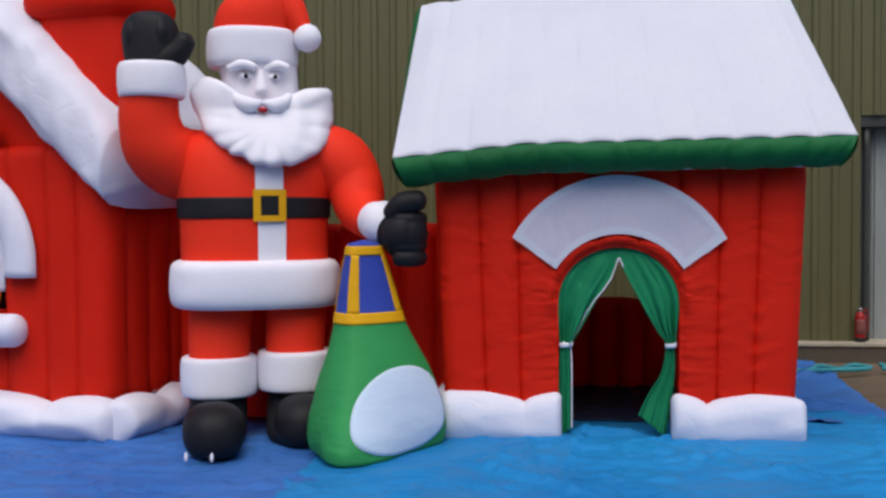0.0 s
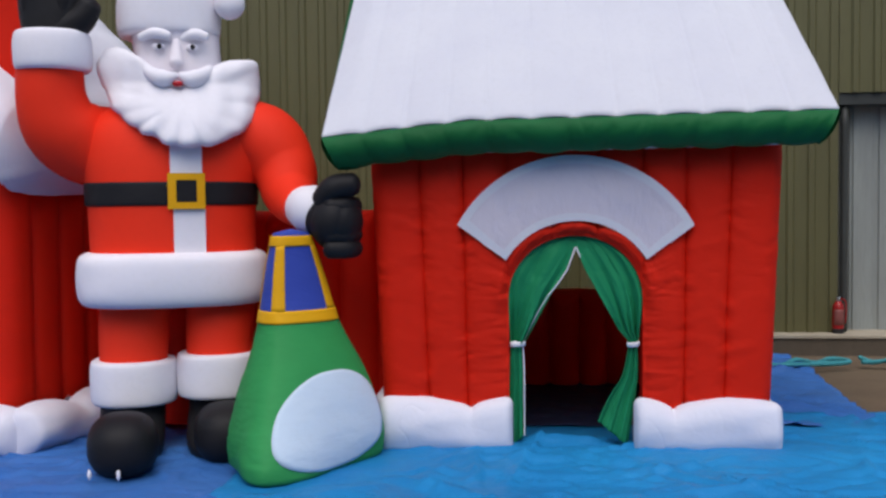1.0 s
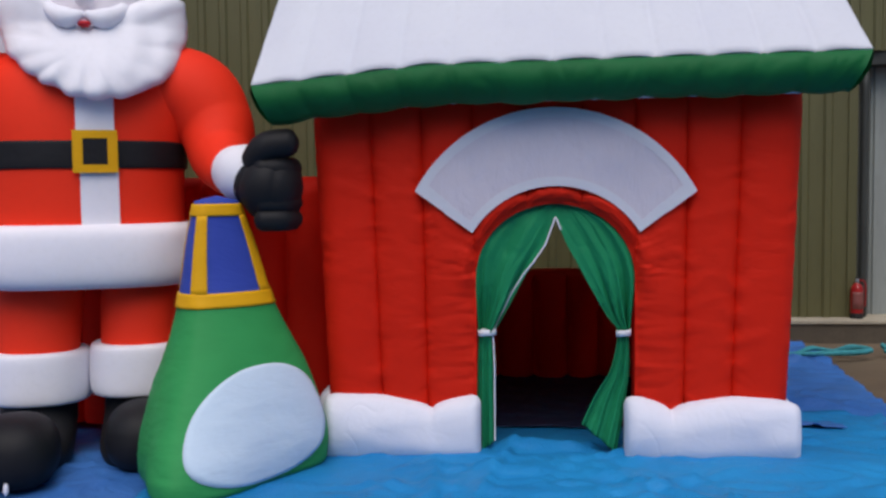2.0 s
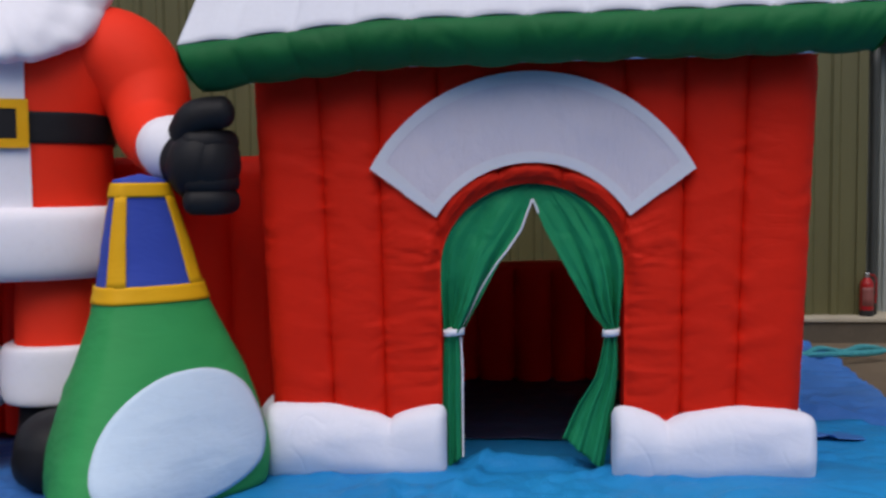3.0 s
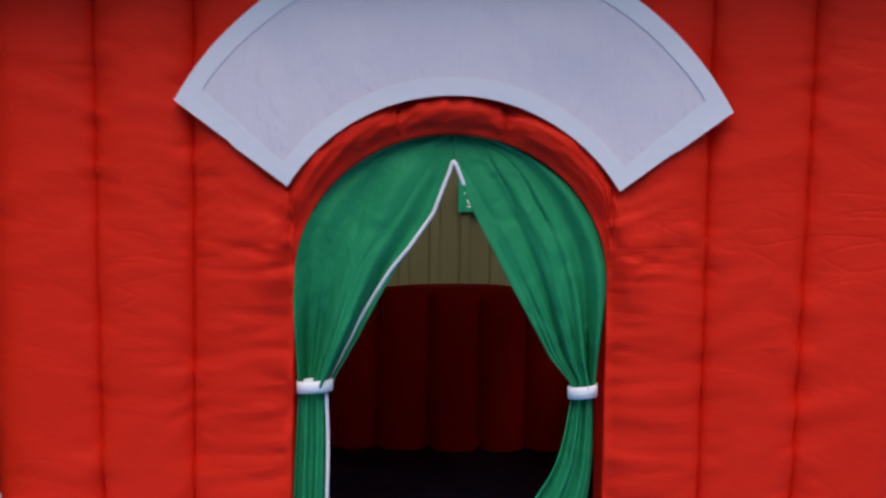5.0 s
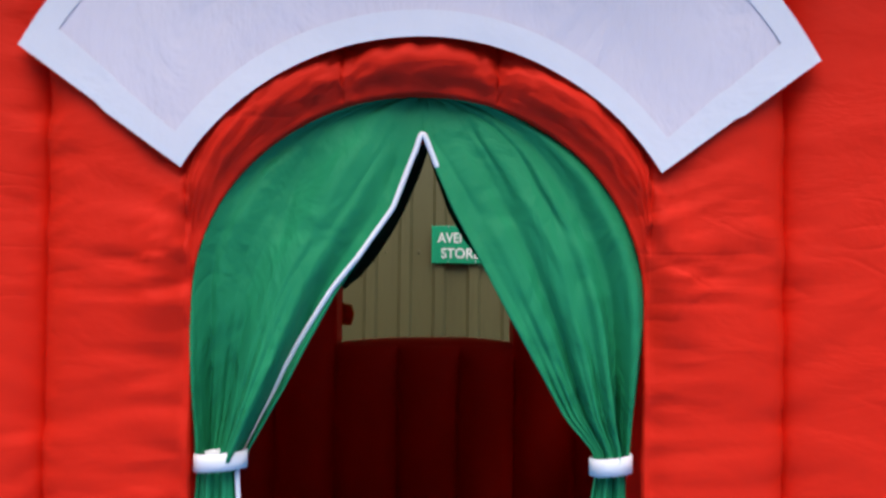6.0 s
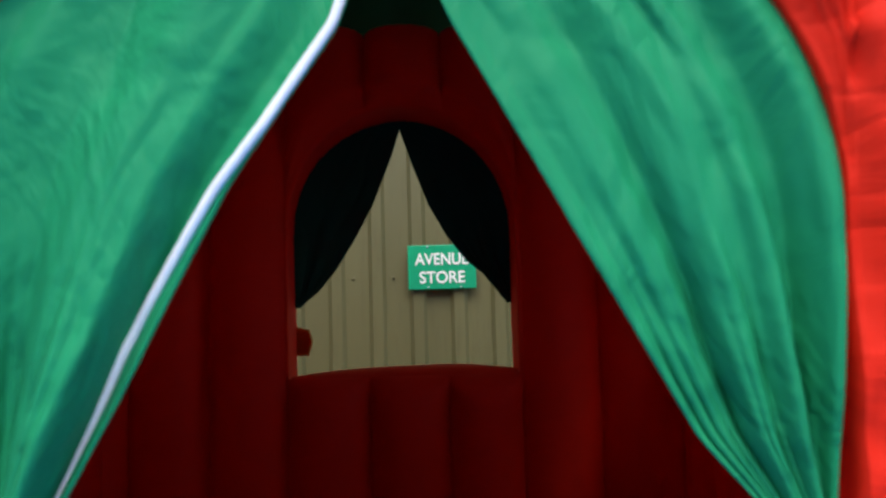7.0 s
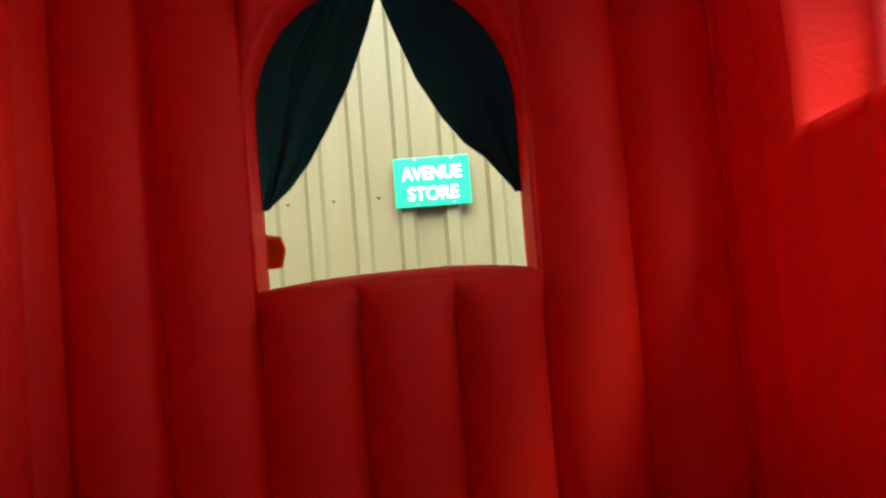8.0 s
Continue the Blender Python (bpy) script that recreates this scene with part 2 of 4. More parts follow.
def tube(sh, path, radii, mat=0, seg=24, n=40, flat=1.0, puff=True, up=(0, 1, 0)):
    """A rounded tube along a path; radii at the path's points; puff rounds the ends."""
    pr = lerp_keys([(*p, r) for p, r in zip(path, radii)], n)
    P, R = pr[:, :3], pr[:, 3]
    rings = []
    T = np.gradient(P, axis=0)
    steps = []
    if puff:
        for a in np.linspace(0.02, 1, 6)[:-1]:
            steps.append((0, -(1 - a), math.sqrt(max(0.0, 1 - (1 - a) ** 2))))
    seq = [(0, d, k) for _, d, k in steps] + [(i, 0.0, 1.0) for i in range(n)] + [(n - 1, -d, k) for _, d, k in reversed(steps)]
    for i, d, k in seq:
        t = T[i] / max(1e-9, np.linalg.norm(T[i]))
        side = np.cross(t, up)
        side /= max(1e-9, np.linalg.norm(side))
        w = np.cross(side, t)
        c = P[i] + t * d * R[i] * 0.8
        ring = []
        for a in np.linspace(0, 2 * math.pi, seg, endpoint=False):
            q = c + R[i] * k * (side * math.cos(a) + w * math.sin(a) * flat)
            ring.append(len(sh.v))
            sh.v.append(tuple(q))
        rings.append(ring)
    for a, b in zip(rings, rings[1:]):
        for i in range(seg):
            k = (i + 1) % seg
            sh.f.append([a[i], a[k], b[k], b[i]])
            sh.m.append(mat)
    sh.fan(rings[0], np.mean([sh.v[i] for i in rings[0]], axis=0), mat, True)
    sh.fan(rings[-1], np.mean([sh.v[i] for i in rings[-1]], axis=0), mat)


def stack(sh, keys, mat=0, seg=48, n=30, power=2.4, turn=0.0, mats=None, wob=0.0, seed=0.0):
    """Upright loft of superellipse rings: rows of (x, y, z, rx, ry). mats(angle, z) may pick a material per face."""
    K = lerp_keys(keys, n)
    base = len(sh.v)
    ang = np.linspace(0, 2 * math.pi, seg, endpoint=False)
    ct, st = math.cos(turn), math.sin(turn)
    for x, y, z, rx, ry in K:
        for a in ang:
            c, s = math.cos(a), math.sin(a)
            u = rx * math.copysign(abs(c) ** (2 / power), c)
            v = ry * math.copysign(abs(s) ** (2 / power), s)
            if wob:
                w = 1 + wob * noise.noise((3 * c + seed, 3 * s, z * 6))
                u, v = u * w, v * w
            sh.v.append((x + u * ct - v * st, y + u * st + v * ct, z))
    for j in range(n - 1):
        for i in range(seg):
            k = (i + 1) % seg
            sh.f.append([base + j * seg + i, base + j * seg + k, base + (j + 1) * seg + k, base + (j + 1) * seg + i])
            sh.m.append(mats(ang[i] + math.pi / seg, (K[j][2] + K[j + 1][2]) / 2) if mats else mat)
    lo = [base + i for i in range(seg)]
    hi = [base + (n - 1) * seg + i for i in range(seg)]
    sh.fan(lo, (K[0][0], K[0][1], K[0][2]), mat, True)
    sh.fan(hi, (K[-1][0], K[-1][1], K[-1][2]), mat)


def blob(sh, c, r, mat=0, seg=24, turn=0.0, tilt=0.0, power=2.0):
    """An ellipsoid."""
    m = Matrix.Translation(c) @ Matrix.Rotation(turn, 4, "Z") @ Matrix.Rotation(tilt, 4, "Y")

    def fn(a, b):
        cb, sb = math.cos(b), math.sin(b)
        ca, sa = math.cos(a), math.sin(a)
        f = lambda q: math.copysign(abs(q) ** (2 / power), q)
        return m @ Vector((r[0] * f(cb) * f(ca), r[1] * f(cb) * f(sa), r[2] * f(sb)))

    sh.grid(fn, np.linspace(0, 2 * math.pi, seg, endpoint=False), np.linspace(-math.pi / 2, math.pi / 2, seg // 2 + 1), mat, True)


def puff_wall(seams, top, thick, opening=None, bottom=0.0, dz=0.035, deep=0.042, taper=0.0, seed=0.0, gather=0.006, nc=10):
    """An inflated wall of upright tubes in the plane (u, z), y from 0 (front) to thick. opening: (u centre, half width, sill, spring, crown)."""
    sh = Shell()
    edges = sorted(seams)

    def inside(u, z):
        if not opening:
            return 9.0
        uc, hw, z0, zs, zt = opening
        q = abs(u - uc)
        if z > zs:
            d = (math.hypot(q / hw, (z - zs) / (zt - zs)) - 1) * min(hw, zt - zs)
        elif z < z0:
            d = math.hypot(max(0, q - hw), z0 - z)
        else:
            d = q - hw
        return max(0.0, d)

    def surface(front):
        def fn(u, z):
            i = max(0, min(len(edges) - 2, int(np.searchsorted(edges, u)) - 1))
            a, b = edges[i], edges[i + 1]
            f = min(1, max(-1, 2 * (u - a) / (b - a) - 1))
            puff = deep * (math.sqrt(max(0.0, 1 - abs(f) ** 2.4)) - 0.5)
            d = inside(u, z)
            r = 0.035
            if d < r:
                k = math.sqrt(max(0.0, 1 - (1 - d / r) ** 2))
                puff = puff * k - (1 - k) * thick * 0.1
            if opening and d < 0.16:
                puff = puff * min(1, d / 0.1) + 0.012 * max(0, min(1, d / 0.03) - d / 0.1) + 0.026 * (1.0 if z > opening[3] else max(0.2, 1 - (opening[3] - z) / 0.12)) * math.exp(-(((d - 0.055) / 0.036) ** 2))
            e = min(u - edges[0], edges[-1] - u, 0.12) / 0.12
            puff -= (1 - math.sqrt(max(0.0, 1 - (1 - e) ** 2))) * thick * 0.3
            g = min(1, (top - z) / 0.08)
            puff -= (1 - math.sqrt(max(0.0, 1 - (1 - g) ** 2))) * thick * 0.2
            nz = noise.noise((u * 3.5 + seed, z * 13 + 1.5 * noise.noise((u * 5, z * 3, seed)), 3.3 if front else 7.7))
            wr = gather * (0.25 + 1.3 * abs(f) ** 4) * (nz - 1.6 * max(0, 0.12 - abs(nz)))
            cr = noise.noise((u * 5 + seed, z * 17 + 2.5 * noise.noise((u * 4, z * 2, seed + 3)), 5.1))
            wr -= gather * 4.2 * max(0, 0.2 - abs(cr)) * (0.15 + 3 * abs(f) ** 3 * (1 - f * f)) * max(0, 0.4 + noise.noise((u * 2 + seed, z * 2.2, 8.8)))
            if d < 0.3:
                ang = math.atan2(z - (opening[3] if z > opening[3] else z), u - opening[0])
                if nc > 10:
                    fold = noise.noise((ang * (34 if z > opening[3] else 17) + seed, 0.0 if z > opening[3] else z * 21, d * 2.5))
                    wr -= (0.06 if z > opening[3] else 0.03) * max(0, 0.22 - abs(fold)) * min(1, d / 0.02) * max(0, 1 - d / 0.28)
                wr += 0.006 * (1 - d / 0.3) * noise.noise((ang * 10 + seed, 0.0 if z > opening[3] else z * 12, d * 3))
            x = u * (1 - taper * (1 - z / top) * min(1.0, max(0.0, (abs(u) - 0.42) / 0.4)))
            y = -(puff + wr) if front else thick + puff + wr
            return (x, y, z)

        return fn

    front, back = surface(True), surface(False)

    def cols(a, b):
        return [a + (b - a) * (0.5 - 0.5 * math.cos(math.pi * k / nc)) for k in range(nc + 1)]

    def rows(a, b):
        return list(np.linspace(a, b, max(2, int((b - a) / dz) + 1)))

    def bridge(us, zs, swap=False):
        for (u0, z0), (u1, z1) in zip(zip(us, zs), list(zip(us, zs))[1:]):
            n = 6
            base = len(sh.v)
            for u, z in ((u0, z0), (u1, z1)):
                p, q = front(u, z), back(u, z)
                for k in range(n + 1):
                    s = k / n
                    sh.v.append(tuple(p[c] + (q[c] - p[c]) * s for c in range(3)))
            for k in range(n):
                sh.f.append([base + k, base + k + 1, base + n + 2 + k, base + n + 1 + k])
                sh.m.append(0)

    breaks = list(edges)
    if opening:
        breaks += [opening[0] - opening[1], opening[0] + opening[1]]
    breaks = sorted({round(b, 4) for b in breaks})
    for a, b in zip(breaks, breaks[1:]):
        us = cols(a, b)
        mid = (a + b) / 2
        if opening and abs(mid - opening[0]) < opening[1]:
            uc, hw, z0, zs, zt = opening
            arch = lambda u: zs + (zt - zs) * math.sqrt(max(0.0, 1 - ((u - uc) / hw) ** 2))
            n = max(3, int((top - zs) / dz))
            if z0 > bottom:
                for fn, fl in ((front, False), (back, True)):
                    sh.grid(fn, us, rows(bottom, z0), 0, False, fl)
                bridge(us, [z0] * len(us))
            for fn, fl in ((front, False), (back, True)):
                base = len(sh.v)
                for j in range(n + 1):
                    for u in us:
                        z = arch(u) + (top - arch(u)) * j / n
                        sh.v.append(fn(u, z))
                for j in range(n):
                    for i in range(len(us) - 1):
                        q = base + j * len(us) + i
                        sh.f.append([q, q + 1, q + len(us) + 1, q + len(us)])
                        sh.m.append(0)
            bridge(us, [arch(u) for u in us])
            bridge(us, [top] * len(us))
        else:
            zz = rows(bottom, top)
            if opening:
                zz = sorted(set(rows(bottom, opening[2]) if opening[2] > bottom else [bottom]) | set(rows(max(bottom, opening[2]), opening[3])) | set(rows(opening[3], top)))
            for fn, fl in ((front, False), (back, True)):
                sh.grid(fn, us, zz, 0, False, fl)
            bridge(us, [top] * len(us))
            if opening:
                for e in (a, b):
                    if abs(abs(e - opening[0]) - opening[1]) < 2e-4:
                        inner = [z for z in zz if max(bottom, opening[2]) - 1e-6 <= z <= opening[3] + 1e-6]
                        bridge([e] * len(inner), inner)
            for e in (a, b):
                if abs(e - edges[0]) < 2e-4 or abs(e - edges[-1]) < 2e-4:
                    bridge([e] * len(zz), zz)
    return sh


# ---------------------------------------------------------------- ground and tarpaulins
def ground_z(x):
    """Lowers the ground on the left to fit the camera's view of the statue's feet."""
    k = min(1.0, max(0.0, (-1.1 - x) / 2.2))
    return -0.1 * k * k * (3 - 2 * k)


sh = Shell()
far = [-400, -150, -60, -30, -16, -10]
sh.grid(lambda x, y: (x, y, ground_z(x) - 0.002 + 0.004 * noise.noise((x * 1.7, y * 1.7, 0.4)) * (1 if abs(x) < 9 and abs(y) < 9 else 0)), far + list(np.arange(-8, 8.01, 0.2)) + [-v for v in reversed(far)], far + list(np.arange(-8, 8.01, 0.2)) + [-v for v in reversed(far)])
ground = tagged(part("ground", sh, GROUND), "brown gravelly yard under blue tarpaulins", "ground", kind="structure")


def tarp(name, mat, x0, x1, y0, y1, lift, label, amp=0.012, seed=0.0, skew=None, step=0.023, folds=()):
    sh = Shell()
    rnd = random.Random(seed)
    lines = list(folds)
    for _ in range(26):
        ang = rnd.choice((0.0, 0.15, -0.2, 0.5, 1.5, -0.6, 2.4)) + rnd.uniform(-0.15, 0.15)
        lines.append((rnd.uniform(x0, x1), rnd.uniform(y0, y1), math.cos(ang), math.sin(ang), rnd.uniform(0.3, 1.2), rnd.uniform(0.03, 0.07), rnd.uniform(0.7, 2.0) * amp))
    nx, ny = int((x1 - x0) / step), int((y1 - y0) / step)

    def fn(u, v):
        x, y = x0 + (x1 - x0) * u, y0 + (y1 - y0) * v
        if skew:
            x, y = skew(x, y, u, v)
        x += 0.03 * noise.noise((y * 2.0 + seed, 1.7, 0))
        y += 0.03 * noise.noise((x * 2.0 + seed, 9.7, 0))
        a = noise.noise((x * 1.3 + seed, y * 2.6, 0.3))
        b = noise.noise((x * 3.1 + 2 * a, y * 5.5 + seed, 4.1))
        c = 1 - abs(noise.noise((x * 2.2 + 1.2 * b + seed, y * 3.8 + a, 8.0)))
        z = lift + amp * (0.8 * a + 0.4 * b + 1.2 * max(0, c - 0.72) / 0.28 + 1.0)
        for px, py, cx, cy, ln, wd, hh in lines:
            du, dv = (x - px) * cx + (y - py) * cy, -(x - px) * cy + (y - py) * cx + 0.03 * a
            if abs(du) < ln and abs(dv) < 3 * wd:
                z += hh * math.exp(-(dv / (wd if dv > 0 else 0.3 * wd)) ** 2) * (1 - (du / ln) ** 2)
        near = math.hypot(x + 1.55, (y + 0.4) * 1.1)
        z = lift + (z - lift) * min(1.0, max(0.25, (near - 0.5) / 0.3))
        if y > 0.25 and abs(x) < 1.15:
            z = lift + (z - lift) * (max(0.0, 1 - (y - 0.25) / 0.12) * 0.6 if lift < 0.025 else 0.5)
        return (x, y, max(lift * 0.7, z) + ground_z(x))

    sh.grid(fn, np.linspace(0, 1, nx), np.linspace(0, 1, ny))
    return tagged(part(name, sh, mat, None, "", True, 0.002), label, "tarpaulin", "ground sheets")


tarp("tarpaulin", TARP_DARK, -6.5, -1.2, -3.2, 2.6, 0.006, "crumpled royal-blue tarpaulin under the statue", 0.022, 3.1)
tarp("tarpaulin", TARP_DARK, 0.9, 2.45, 0.6, 3.85, 0.006, "crumpled royal-blue tarpaulin reaching the concrete plinth", 0.02, 6.4,
     lambda x, y, u, v: (0.9 + u * (1.06 + 0.22 * v - 0.35 * max(0, v - 0.85)), y))
tarp("tarpaulin", TARP_LIGHT, -1.95, 4.2, -3.6, 1.0, 0.022, "wrinkled cyan-blue tarpaulin in front of the inflatable house", 0.02, 1.3,
     lambda x, y, u, v: (x + 0.1 * (1 - v) * (1 - u), y), 0.023,
     [(-0.68, -1.05, 0.78, -0.62, 0.75, 0.07, 0.045), (-1.0, -0.62, 0.99, -0.1, 0.5, 0.05, 0.03), (-0.1, -0.42, 0.98, 0.2, 0.3, 0.045, 0.03), (0.3, -0.7, 0.9, -0.43, 0.35, 0.04, 0.02), (0.9, -0.9, 0.95, 0.3, 0.6, 0.06, 0.03), (-0.05, 0.1, 1.0, 0.05, 0.3, 0.12, 0.04)])
# navy sheet drawn towards the door to darken the floor inside
tarp("groundsheet", TARP_NAVY, -0.95, 0.95, 0.6, 2.3, 0.03, "dark navy sheet that darkens the floor inside the inflatable house", 0.01, 5.5)


# ---------------------------------------------------------------- industrial building behind
BY = 4.155
building = thing("warehouse_wall", pose(0, 0, 0), "olive-green ribbed steel cladding wall above a concrete plinth", "wall", kind="structure")


def cladding(name, x0, x1, z0, z1, y, label=""):
    sh = Shell()
    xs, ys = [], []
    k0, k1 = math.ceil((x0 - 0.01) / 0.2), math.floor((x1 - 0.02) / 0.2)
    xs.append(x0), ys.append(0)
    for k in range(k0, k1 + 1):
        c = k * 0.2 + 0.03
        for dx, dy in ((-0.042, 0), (-0.024, -0.022), (0.024, -0.022), (0.042, 0)):
            if x0 < c + dx < x1:
                xs.append(c + dx), ys.append(dy)
    xs.append(x1), ys.append(0)
    zs = np.linspace(z0, z1, 5)
    base = len(sh.v)
    for z in zs:
        for x, dy in zip(xs, ys):
            sh.v.append((x, y + dy, z))
    n = len(xs)
    for j in range(len(zs) - 1):
        for i in range(n - 1):
            sh.f.append([base + j * n + i, base + j * n + i + 1, base + (j + 1) * n + i + 1, base + (j + 1) * n + i])
            sh.m.append(0)
    return part(name, sh, CLAD, building, label, False, 0.003)


cladding("cladding_sheet", -14.0, -7.0, 0.2, 7.5, BY)
cladding("cladding_sheet", -7.0, -1.0, 0.2, 7.5, BY)
cladding("cladding_sheet", -1.0, 2.6, 0.2, 7.5, BY)
cladding("cladding_sheet", 2.68, 9.0, 2.52, 7.5, BY - 0.03, "olive ribbed sheet over the doorway")
boxed("corner_flashing", CLAD, building, (2.6, 2.68, BY - 0.02, BY + 0.03, 0.2, 7.5), 0.004)
# plinth face is much darker than its cap
boxed("plinth", CONCRETE_DARK, building, (-14, 9, BY - 0.2, BY + 1.0, -0.15, 0.165), 0.012, "dark concrete plinth")
boxed("plinth_cap", CONCRETE, building, (-14, 9, BY - 0.22, BY + 1.0, 0.165, 0.2), 0.008, "pale concrete ledge")
boxed("backing", GREY_FRAME, building, (-14, 2.66, BY + 0.02, BY + 0.2, 0.2, 7.5), 0.0, "")
boxed("lintel", DARK_STEEL, building, (2.66, 9.0, BY - 0.01, BY + 0.6, 2.4, 2.55), 0.01, "dark steel lintel")
boxed("upper_backing", GREY_FRAME, building, (2.66, 9.0, BY + 0.04, BY + 0.2, 2.55, 7.5), 0.0)
# unseen wall added behind the camera to hold back low sky light
sky_block = thing("wall_opposite", pose(0, -14, 0), "plain unseen wall added to cut low sky light", "wall", kind="structure")
boxed("wall_panel", CLAD, sky_block, (-22, 22, -0.3, 0, -0.15, 5.5), 0.02)
doorway = thing("door_1", pose(0, 0, 0), "weathered grey ribbed panel door in the warehouse wall", "door", kind="structure")
boxed("door_frame", GREY_FRAME, doorway, (2.66, 2.82, BY + 0.12, BY + 0.3, 0.2, 2.4), 0.01, "dull grey steel frame")
sh = Shell()
for k in range(24):
    x = 2.86 + k * 0.25
    sh.grid(lambda a, b: (x + a * 0.25, BY + 0.24 - 0.02 * (1 if 0.12 < a < 0.88 else 0), 0.2 + b * 2.2), [0, 0.1, 0.14, 0.86, 0.9, 1.0], np.linspace(0, 1, 4))
part("panel", sh, GREY_PANEL, doorway, "", False, 0.01)
boxed("back_panel", GREY_FRAME, doorway, (2.6, 9.0, BY + 0.3, BY + 0.4, 0.2, 2.5), 0.0)
sh = Shell()
tube(sh, [(2.755, BY + 0.05, 0.2), (2.755, BY + 0.05, 1.4), (2.755, BY + 0.05, 2.42)], [0.035] * 3, 0, 16, 8, 1, False)
pipe = tagged(part("drainpipe", sh, DARK_STEEL), "dark vertical drainpipe fixed beside the doorway", "pipe")

for k in range(-7, 5):
    bm = bmesh.new()
    bmesh.ops.create_cone(bm, cap_ends=True, segments=8, radius1=0.008, radius2=0.005, depth=0.008, matrix=Matrix.Translation((0.11 + 0.2 * k, BY - 0.005, 1.225)) @ Matrix.Rotation(radians(90), 4, "X"))
    part("fastener", bm, CLAD, building)

# the small green wall sign seen through the back window
sign = thing("wall_sign", pose(0.149, BY - 0.042, 1.27, 0, 0, 0), "green enamel sign with white lettering on the cladding", "sign")
boxed("plate", SIGN_GREEN, sign, (-0.167, 0.167, -0.004, 0.006, -0.109, 0.109), 0.003, "green plate")
plate = sign.children[0]
for line, z, w in (("AVENUE", 0.012, 0.262), ("STORE", -0.078, 0.222)):
    cu = bpy.data.curves.new("lettering", "FONT")
    cu.body, cu.size, cu.align_x, cu.extrude, cu.offset = line, 0.088, "CENTER", 0.001, 0.0012
    tmp = bpy.data.objects.new("lettering", cu)
    scene.collection.objects.link(tmp)
    bpy.context.view_layer.update()
    me = bpy.data.meshes.new_from_object(tmp.evaluated_get(bpy.context.evaluated_depsgraph_get()))
    xs = [v.co.x for v in me.vertices]
    k = w / (max(xs) - min(xs))
    bpy.data.objects.remove(tmp)
    me.materials.clear()
    me.materials.append(SIGN_WHITE)
    ob = new("lettering", me)
    ob.parent = plate
    ob.matrix_local = pose(0, -0.0055, z, 90, 0, 0) @ Matrix.Diagonal((k, 0.92, 1, 1))
for x in (-0.07, 0.09):
    for z in (-0.1, 0.1):
        bm = bmesh.new()
        bmesh.ops.create_uvsphere(bm, u_segments=10, v_segments=6, radius=0.005)
        bmesh.ops.translate(bm, verts=bm.verts, vec=(x, -0.005, z))
        part("screw", bm, STEEL, plate)

# fire extinguisher on the ledge
ext = thing("fire_extinguisher", pose(2.675, BY - 0.06, 0.2) @ Matrix.Diagonal((0.78, 0.78, 1.04, 1)), "red fire extinguisher standing on the concrete ledge", "extinguisher")
sh = Shell()
stack(sh, [(0, 0, 0.02, 0.066, 0.066), (0, 0, 0.05, 0.07, 0.07), (0, 0, 0.2, 0.07, 0.07), (0, 0, 0.25, 0.066, 0.066), (0, 0, 0.28, 0.045, 0.045), (0, 0, 0.3, 0.022, 0.022)], 0, 28, 30, 2.0)
cylinder = part("cylinder", sh, EXT_RED, ext)
sh = Shell()
stack(sh, [(0, 0, 0, 0.072, 0.072), (0, 0, 0.02, 0.072, 0.072), (0, 0, 0.045, 0.0715, 0.0715)], 0, 28, 6, 2.0)
part("base_ring", sh, RUBBER, ext, "black rubber base")
sh = Shell()
sh.grid(lambda a, b: (0.0715 * math.sin(a), -0.0715 * math.cos(a), b), np.linspace(-1.0, 1.0, 14), [0.08, 0.14, 0.2, 0.225])
part("label_panel", sh, EXT_LABEL, cylinder, "dull pinkish label", True, 0.001)
valve = boxed("valve", STEEL, ext, (-0.018, 0.018, -0.018, 0.018, 0.295, 0.335), 0.004)
boxed("lever", RUBBER, valve, (-0.012, 0.07, -0.01, 0.01, 0.33, 0.345), 0.003)
sh = Shell()
tube(sh, [(0.03, 0, 0.32), (0.085, 0, 0.3), (0.095, 0, 0.2), (0.088, 0, 0.1)], [0.009] * 4, 0, 10, 20)
part("hose", sh, EXT_RED, ext, "red hose")

# rope lying on the far tarpaulin
for a, b, seed in (((1.25, 2.95), (2.45, 3.15), 0.3), ((2.62, 3.2), (3.4, 3.05), 2.2)):
    sh = Shell()
    pts = [(a[0] + (b[0] - a[0]) * s, a[1] + (b[1] - a[1]) * s + 0.06 * math.sin(9 * s + seed), 0.075 + 0.02 * math.sin(21 * s + seed)) for s in np.linspace(0, 1, 12)]
    pts += [(b[0] + 0.03, b[1] - 0.06, 0.075), (b[0] - 0.15, b[1] - 0.14, 0.07), (a[0] + (b[0] - a[0]) * 0.5, a[1] - 0.05, 0.075), (a[0], a[1] - 0.03, 0.06)]
    tube(sh, pts, [0.02 + 0.004 * math.sin(i * 2.1) for i in range(len(pts))], 0, 8, 160)
    tagged(part("rope", sh, ROPE), "loose coil of teal rope lying on the tarpaulin", "rope")


# ---------------------------------------------------------------- the walk-in inflatable house
house = thing("inflatable_house", pose(0, 0, 0), "red inflatable house, white roof, green eaves, door curtains tied open", "inflatable house")
DOOR = (-0.004, 0.392, 0.0, 0.925, 1.29)
FRONT_SEAMS = [-1.225, -0.925, -0.665, -0.405, -0.14, 0.13, 0.395, 0.645, 0.905, 1.2]
TOP = 1.82
part("front_wall", puff_wall(FRONT_SEAMS, TOP, 0.2, DOOR, 0.0, 0.011, 0.05, 0.065, 0.0, 0.011, 22), RED, house, "red quilted fabric wall with an arched doorway")

